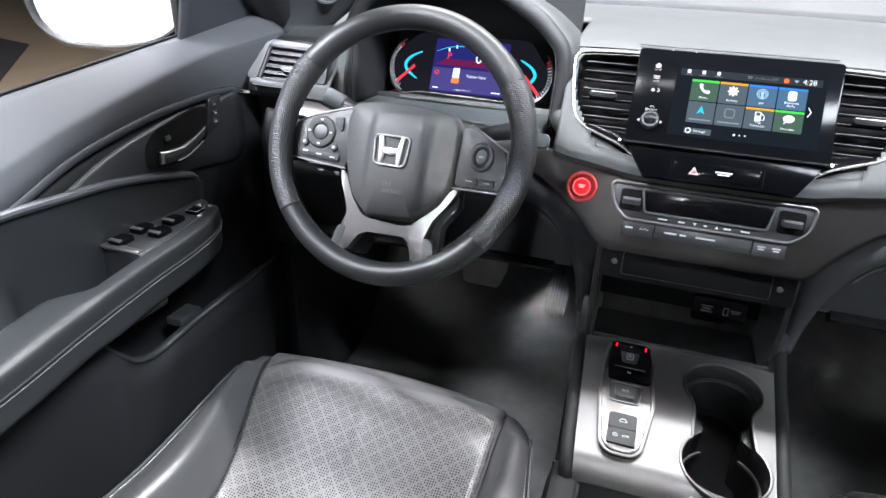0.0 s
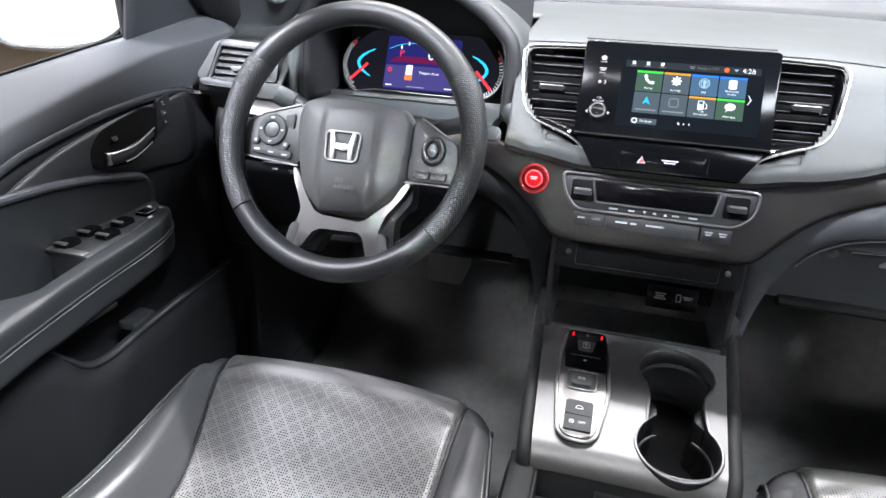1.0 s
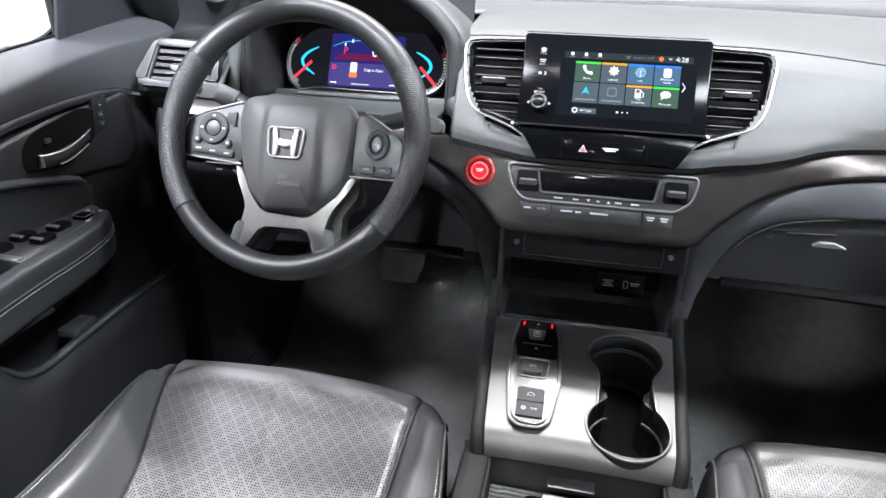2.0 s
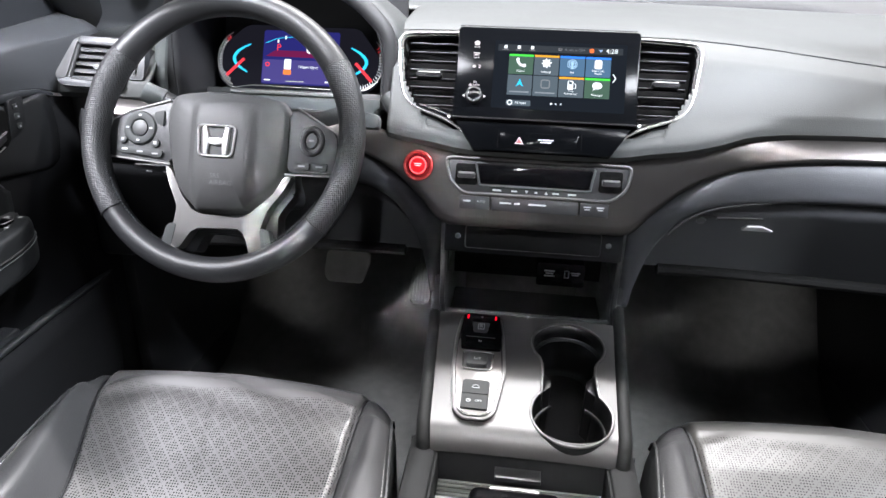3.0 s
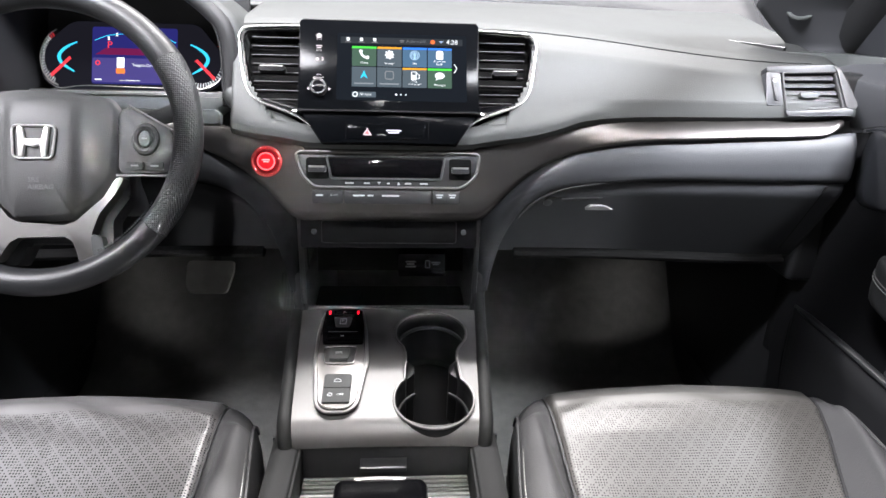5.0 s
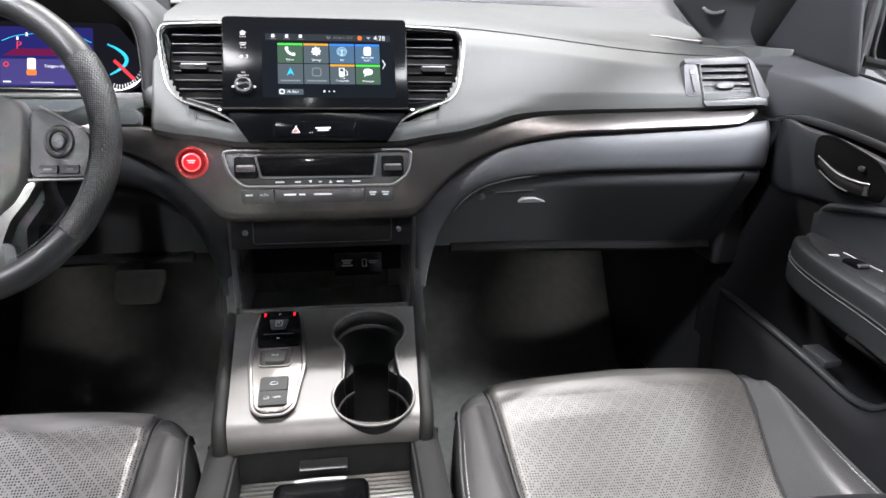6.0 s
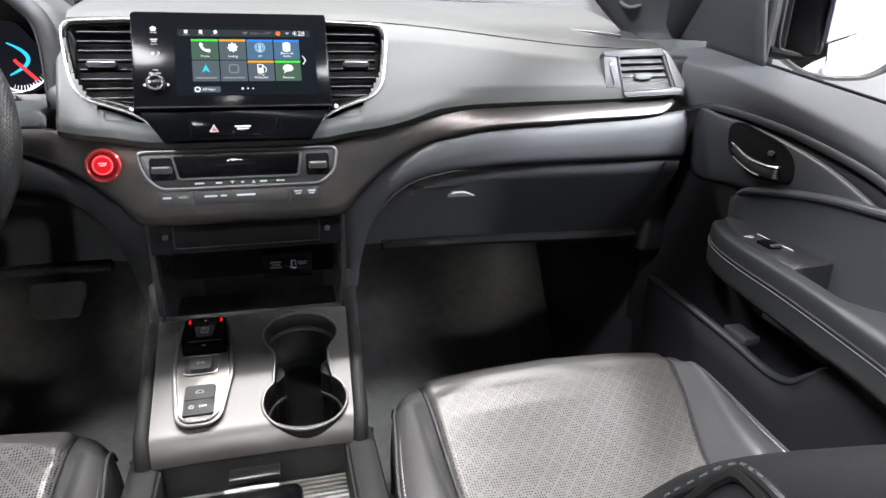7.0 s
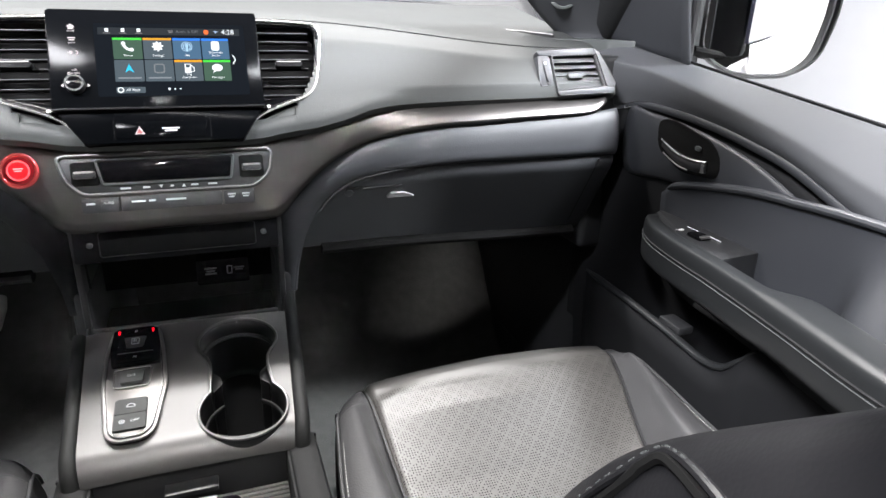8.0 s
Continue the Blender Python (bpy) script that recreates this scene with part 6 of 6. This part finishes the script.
# ---- front seats ----
def seat(s, label):
    cx = s * 0.402
    st = thing("car_seat", (cx, 0.45, 0.05), label, "car seat", "front seats")
    ys = [0.738, 0.737, 0.733, 0.724, 0.708, 0.685, 0.655, 0.62, 0.57, 0.52, 0.46, 0.40, 0.34, 0.28, 0.22]
    zc = [0.225, 0.276, 0.307, 0.327, 0.338, 0.342, 0.340, 0.332, 0.313, 0.297, 0.285, 0.277, 0.272, 0.270, 0.270]
    zr = [0.215, 0.262, 0.294, 0.314, 0.328, 0.336, 0.340, 0.342, 0.343, 0.344, 0.346, 0.348, 0.352, 0.358, 0.364]
    if s > 0:
        zc, zr = [z + 0.008 for z in zc], [z + 0.008 for z in zr]
    n = len(ys) - 1

    def prof(t, arr):
        k = min(n - 1, int(t * n))
        f = t * n - k
        return arr[k] + (arr[k + 1] - arr[k]) * f

    def insert(u, v):
        y, z, r = prof(v, ys), prof(v, zc), prof(v, zr)
        far = (2 * u - 1) * s > 0
        hw = (0.182 if far else 0.190) - (0.072 if far else 0.004) * smooth((0.72 - y) / 0.30)
        x = (2 * u - 1) * hw
        e = abs(2 * u - 1)
        bow = -0.007 * (1 - (1 - e) ** 2) * (1 - smooth((0.69 - y) / 0.05))
        puff = 0.007 * (1 - e ** 4) - 0.009 * smooth((e - 0.96) / 0.04)
        rise = (r - z) * 0.35 * e ** 3
        wrinkle = 0.0042 * math.sin(95 * (y + 0.10 * x * x * 20) + 3 * math.sin(14 * x)) * math.exp(-((y - 0.668) / 0.030) ** 2) * (1 if s < 0 else 0.3)
        if s < 0:
            fan = math.exp(-((y - 0.60) / 0.09) ** 2) * math.exp(-((x + 0.02) / 0.12) ** 2)
            wrinkle += 0.0014 * fan * (abs(math.sin(38 * (x - 0.35 * (y - 0.68)) + 1.2 * math.sin(30 * y))) - 0.6)
            wrinkle -= 0.0022 * math.exp(-((x + 0.01 - 0.25 * (0.68 - y)) / 0.006) ** 2) * math.exp(-((y - 0.60) / 0.07) ** 2)
        return Vector((cx + x, y + bow, z + puff + rise + wrinkle))

    # paler copy on the driver's side carries the stronger light in its colour
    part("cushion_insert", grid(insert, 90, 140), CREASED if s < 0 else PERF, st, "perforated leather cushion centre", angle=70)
    for k in (1, -1):
        def bolster(u, v, k=k):
            y, z, r = prof(v, ys), prof(v, zc), prof(v, zr)
            far = k * s > 0
            hw = (0.182 if far else 0.190) - (0.072 if far else 0.004) * smooth((0.72 - y) / 0.30)
            seam_z = z + (r - z) * 0.35 - 0.010
            r += 0.010 * smooth((0.70 - y) / 0.06) * (1 if far else 0.3)
            low = 0.16
            ow = (0.206 - 0.026 * smooth((0.68 - y) / 0.28) if far else 0.233 + 0.024 * smooth((0.70 - y) / 0.25)) - 0.004 * smooth((y - 0.68) / 0.05)
            p = [(hw, seam_z), (hw + 0.004, seam_z + 0.006), (hw + 0.014, seam_z + 0.4 * (r - seam_z) + 0.006), (hw + 0.028 if hw + 0.028 < ow - 0.012 else ow - 0.012, r + 0.002), (ow - 0.004, r - 0.006), (ow + 0.002, r - 0.022), (ow + 0.003, r - 0.06), (ow - 0.004, low)]
            q = spline([(a, b, 0) for a, b in p], 3)
            w = q[round(u * (len(q) - 1))]
            back = -0.028 * smooth((w.x - hw) / 0.05) * (1 - smooth((0.69 - y) / 0.06)) - 0.012 * (1 - smooth((0.69 - y) / 0.05))
            return Vector((cx + k * w.x, y + back, w.y))
        b = part("cushion_bolster", grid(bolster, 21, 64), SEAT, st, "smooth leather side bolster", angle=70)
        part("seam_line", sweep([bolster(0.0, i / 64) + Vector((0, 0, 0.0045)) for i in range(4, 62)], 0.0022, seg=6), RECESS, b)
        bm, edge = bmesh.new(), []
        for i in range(10, 64):
            edge.append(bolster(12.6 / 21, i / 64) + Vector((k * 0.0022, 0, 0.0016)))
        part("bolster_piping", sweep(edge, 0.0020, seg=6), SEAT, b)
        for i in range(len(edge) - 1):
            for f in (0.0, 0.5):
                p0 = edge[i].lerp(edge[i + 1], f) + Vector((-k * 0.0055, 0, 0.0012))
                p1 = edge[i].lerp(edge[i + 1], f + 0.32) + Vector((-k * 0.0055, 0, 0.0012))
                sweep([p0, p1], 0.0008, seg=5, bm=bm)
        part("bolster_stitching", bm, THREAD, b, "pale thread stitching")
    part("seat_base", block(cx - 0.215, cx + 0.215, 0.22, 0.70, 0.06, 0.24, 0.03, 3), HARD, st)
    # backrest, reclined
    ang = radians(32)
    B = Matrix(((1, 0, 0, cx), (0, -math.sin(ang), math.cos(ang), 0.28), (0, math.cos(ang), math.sin(ang), 0.32), (0, 0, 0, 1)))

    def back(u, v):
        h = 0.66 * v
        e = 2 * u - 1
        hw = 0.25 - 0.035 * smooth((v - 0.55) / 0.4)
        f = 0.06 * math.exp(-((abs(e) - 0.79) / 0.195) ** 2) * 1.08 * (1 - 0.85 * smooth((v - 0.47) / 0.38)) * smooth(v * 6 + 0.3) * (0.62 if e * s > 0 else 1.0)
        f -= 0.085 * smooth((abs(e) - 0.84) / 0.16) ** 1.5
        return B @ Vector((e * hw, h, f + 0.01 - 0.05 * smooth((v - 0.93) / 0.07)))
    bk = part("backrest", grid(back, 48, 44), BACKREST, st, "smooth leather backrest, darkened for its shade", angle=70)
    part("backrest_shell", grid(lambda u, v: B @ Vector(((2 * u - 1) * (0.225 - 0.03 * smooth((v - 0.55) / 0.4)), 0.64 * v, -0.07 - 0.04 * math.sin(math.pi * u))), 20, 10), HARD, bk, solid=0.01)
    for k in (1, -1):
        # seam along the outer side of the bolster
        run = spline([(0.5 + k * e / 2, v, 0) for e, v in ((0.93, 0.12), (0.91, 0.30), (0.89, 0.45), (0.875, 0.54), (0.86, 0.57), (0.856, 0.585), (0.870, 0.600), (0.900, 0.625), (0.935, 0.65), (0.965, 0.70), (0.975, 0.86))], 12)
        ee = [back(p.x, p.y) + B.to_3x3() @ Vector((0, 0, 0.001)) for p in run]
        part("backrest_seam", sweep(ee, 0.0022, seg=6), SHADEBLACK, bk)
        bm = bmesh.new()
        es = [back(p.x - k * 0.006, p.y) + B.to_3x3() @ Vector((0, 0, 0.0004)) for p in run]
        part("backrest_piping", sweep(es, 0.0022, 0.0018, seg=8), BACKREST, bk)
        es = [p + B.to_3x3() @ Vector((0, 0, 0.0018)) for p in es]
        acc = 0.0
        for i in range(len(es) - 1):
            acc += (es[i + 1] - es[i]).length
            if acc > 0.0062:
                t = (es[i + 1] - es[i]).normalized()
                sweep([es[i] - t * 0.0016, es[i] + t * 0.0016], 0.0007, seg=5, bm=bm)
                acc = 0.0
        part("backrest_stitching", bm, BUTTON, bk, "dark grey thread stitching")
    part("headrest", block(cx - 0.12, cx + 0.12, -0.26, -0.16, 0.92, 1.10, 0.035, 4), SEAT, st)
    for k in (1, -1):
        part("headrest_post", sweep([B @ Vector((k * 0.06, 0.62, -0.03)), Vector((cx + k * 0.06, -0.21, 0.94))], 0.006), CHROME, st)
    return st


seat(-1, "creased dark grey leather driver's seat with perforated centre")
seat(1, "dark grey leather passenger seat with perforated centre, reclined")

# ---- car shell ----
def slab(name, bm, material, label, category, kind="structure", solid=0.0):
    return tagged(part(name, bm, material, None, label, solid), label, category, "", kind)


def floor_fn(u, v):
    x, y = -0.72 + 1.44 * u, -1.6 + 3.25 * v
    z = 0.0 + 0.42 * smooth((y - 1.22) / 0.42)
    z += 0.004 * noise.noise((x * 9, y * 9, 0))
    return Vector((x, y, z))


slab("floor", grid(floor_fn, 60, 90), CARPET, "dark grey loop carpet on the car floor", "carpet", solid=0.01)
for s in (1, -1):
    slab("sill_" + ("left" if s < 0 else "right"), block(min(s * 0.69, s * 0.82), max(s * 0.69, s * 0.82), -0.9, 1.6, -0.02, 0.08, 0.01), HARD, "black plastic door sill", "sill")
    slab("kick_panel_" + ("left" if s < 0 else "right"), block(min(s * 0.695, s * 0.72), max(s * 0.695, s * 0.72), 0.95, 1.65, 0.0, 0.46, 0.006), HARD, "black plastic kick panel beside the footwell", "panel")
slab("firewall", block(-0.74, 0.74, 1.62, 1.66, 0.0, 0.832, 0.0), RECESS, "dark firewall behind the dashboard", "wall")
# unseen wall, carried up to the roof to keep light from behind out
slab("rear_wall", block(-0.80, 0.80, -1.63, -1.60, 0.0, 1.23, 0.0), HARD, "plain dark wall added to close off the rear", "wall")
for s in (1, -1):
    n = "left" if s < 0 else "right"
    slab("rear_side_" + n, block(min(s * 0.74, s * 0.76), max(s * 0.74, s * 0.76), -1.60, 0.05, 0.0, 0.66, 0.0), DOORVINYL, "plain dark rear side of the cabin", "wall")
    slab("pillar_" + n, sweep([Vector((s * 0.755, 1.06, 0.76)), Vector((s * 0.725, 0.90, 0.90)), Vector((s * 0.675, 0.70, 1.08)), Vector((s * 0.61, 0.44, 1.22))], 0.045, 0.032, seg=12), HARD, "dark windscreen pillar trim", "pillar")
    slab("pillar_rear_" + n, block(min(s * 0.66, s * 0.76), max(s * 0.66, s * 0.76), -0.42, -0.30, 0.70, 1.22, 0.02), HARD, "dark centre pillar trim", "pillar")
    slab("roof_rail_" + n, block(min(s * 0.58, s * 0.70), max(s * 0.58, s * 0.70), -1.63, 0.45, 1.19, 1.25, 0.015), HEADLINER, "pale roof side rail", "roof rail")
slab("pillar_foot", plate(rounded([(0.60, 0.99), (0.705, 0.955), (0.735, 0.915), (0.72, 1.02), (0.64, 1.08)], 0.008), Matrix.Translation((0, 0, 0)), 0.755, 0.778, 0.006), MID, "grey plastic corner trim at the pillar's foot", "trim")
bm = grid(lambda u, v: Vector((-0.62 + 1.24 * u, -1.63 + 2.08 * v, 1.23 + 0.02 * math.sin(math.pi * u))), 31, 104)
# the rearmost opening is unseen, added to let lamp light in
bmesh.ops.delete(bm, geom=[f for f in bm.faces if abs(f.calc_center_median().x) < 0.33 and (-1.45 < f.calc_center_median().y < -0.80 or -0.62 < f.calc_center_median().y < 0.21)], context="FACES")
slab("ceiling", bm, HEADLINER, "pale cloth headliner with an open sunroof and an added rear opening", "ceiling", solid=0.02)
# wide pillar feet with a tweeter in each


def pillar_foot(s):
    rows_ = [(0.772, 0.665, 0.735, 1.045, 1.005), (0.788, 0.652, 0.748, 1.045, 1.000), (0.815, 0.615, 0.765, 1.040, 0.985), (0.845, 0.578, 0.786, 1.030, 0.965), (0.90, 0.570, 0.775, 0.985, 0.905), (0.98, 0.575, 0.745, 0.900, 0.815), (1.10, 0.575, 0.700, 0.76, 0.67)]

    def fn(u, v):
        k = min(len(rows_) - 2, int(v * (len(rows_) - 1)))
        f = v * (len(rows_) - 1) - k
        z, x0, x1, y0, y1 = [p + (q - p) * f for p, q in zip(rows_[k], rows_[k + 1])]
        return Vector((s * (x0 + (x1 - x0) * u), y0 + (y1 - y0) * u - 0.016 * math.sin(math.pi * u), z))
    return grid(fn, 16, 24)


for s in (1, -1):
    slab("pillar_cover_" + ("left" if s < 0 else "right"), pillar_foot(s), DOORVINYL, "dark grey plastic pillar cover", "pillar trim", solid=0.006)
    tw = thing("tweeter", (s * 0.645, 1.0, 0.845), "round black tweeter speaker with a pale ring in the pillar cover", "speaker", "pillar tweeters")
    TM = tilted((s * 0.642, 1.013, 0.846), 22) @ pose(0, 0, 0, 0, -s * 18, 0)
    part("grille", plate(circle2(0.022, 32), TM, -0.006, 0.002, 0.002), RECESS, tw)
    part("ring", sweep(on(TM, circle2(0.0215, 32), 0.003), 0.0035, seg=8, up=TM.to_3x3() @ Vector((0, 0, 1)), closed=True), MID, tw)
    for a, b in ((-0.006, -0.006), (0.007, 0.004)):
        part("grille_dot", plate(circle2(0.0016, 10, a, b), TM, 0.001, 0.003), SILVER, tw)

# outside: white rear door and bodywork seen in the mirror
for s in (1, -1):
    n = "left" if s < 0 else "right"
    slab("rear_body_" + n, grid(lambda u, v, s=s: Vector((s * (0.815 + 0.030 * math.sin(math.pi * v)), -2.2 + 2.28 * u, 0.755 - 1.0 * v)), 14, 10), WHITEPAINT, "white painted rear side of the car", "bodywork", solid=0.01)
    slab("rear_window_" + n, block(min(s * 0.790, s * 0.800), max(s * 0.790, s * 0.800), -1.45, 0.02, 0.755, 1.16, 0.0), DARKGLASS, "dark tinted rear side window", "window")
    slab("rear_roof_" + n, block(min(s * 0.60, s * 0.81), max(s * 0.60, s * 0.81), -2.2, 0.3, 1.165, 1.27, 0.03, 3), WHITEPAINT, "white roof edge of the car", "bodywork")
    slab("rear_quarter_" + n, block(min(s * 0.76, s * 0.812), max(s * 0.76, s * 0.812), -2.2, -1.45, 0.70, 1.20, 0.03, 3), WHITEPAINT, "white rear pillar of the car", "bodywork")

# ---- the hall round the car ----
slab("ground", grid(lambda u, v: Vector((-30 + 30.2 * u, -12 + 36 * v, -0.62)), 8, 8), TANFLOOR, "tan epoxy hall floor", "floor")
slab("ground_right", grid(lambda u, v: Vector((0.2 + 7.8 * u, -12 + 36 * v, -0.62)), 8, 8), WHITEFLOOR, "white hall floor", "floor")
slab("floor_wedge", plate([(-6.2, 4.3), (-9.6, 7.8), (-12.5, 8.6), (-11.5, 5.5)], Matrix.Translation((0, 0, -0.616)), 0.0, 0.002), DARKFLOOR, "dark wedge on the hall floor", "marking")
slab("hall_wall_front", block(-30, 18, 24.0, 24.2, -0.62, 6, 0), HALLDARK, "dark far wall of the hall", "wall")
# unseen back wall that glows, though it is no lamp
slab("hall_wall_back_glow", block(-30, 18, -12.2, -12.0, -0.62, 6, 0), BACKDROP, "white hall wall", "wall")
slab("hall_wall_left", block(-30.2, -30, -12, 24, -0.62, 6, 0), HALLWALL, "white hall wall", "wall")
slab("hall_wall_right", block(8, 8.2, -12, 24, -0.62, 6, 0), HALLWALL, "white hall wall", "wall")
slab("hall_ceiling", block(-30.2, 18.2, -12.2, 24.2, 6.0, 6.2, 0), HALLDARK, "dark hall ceiling", "ceiling")
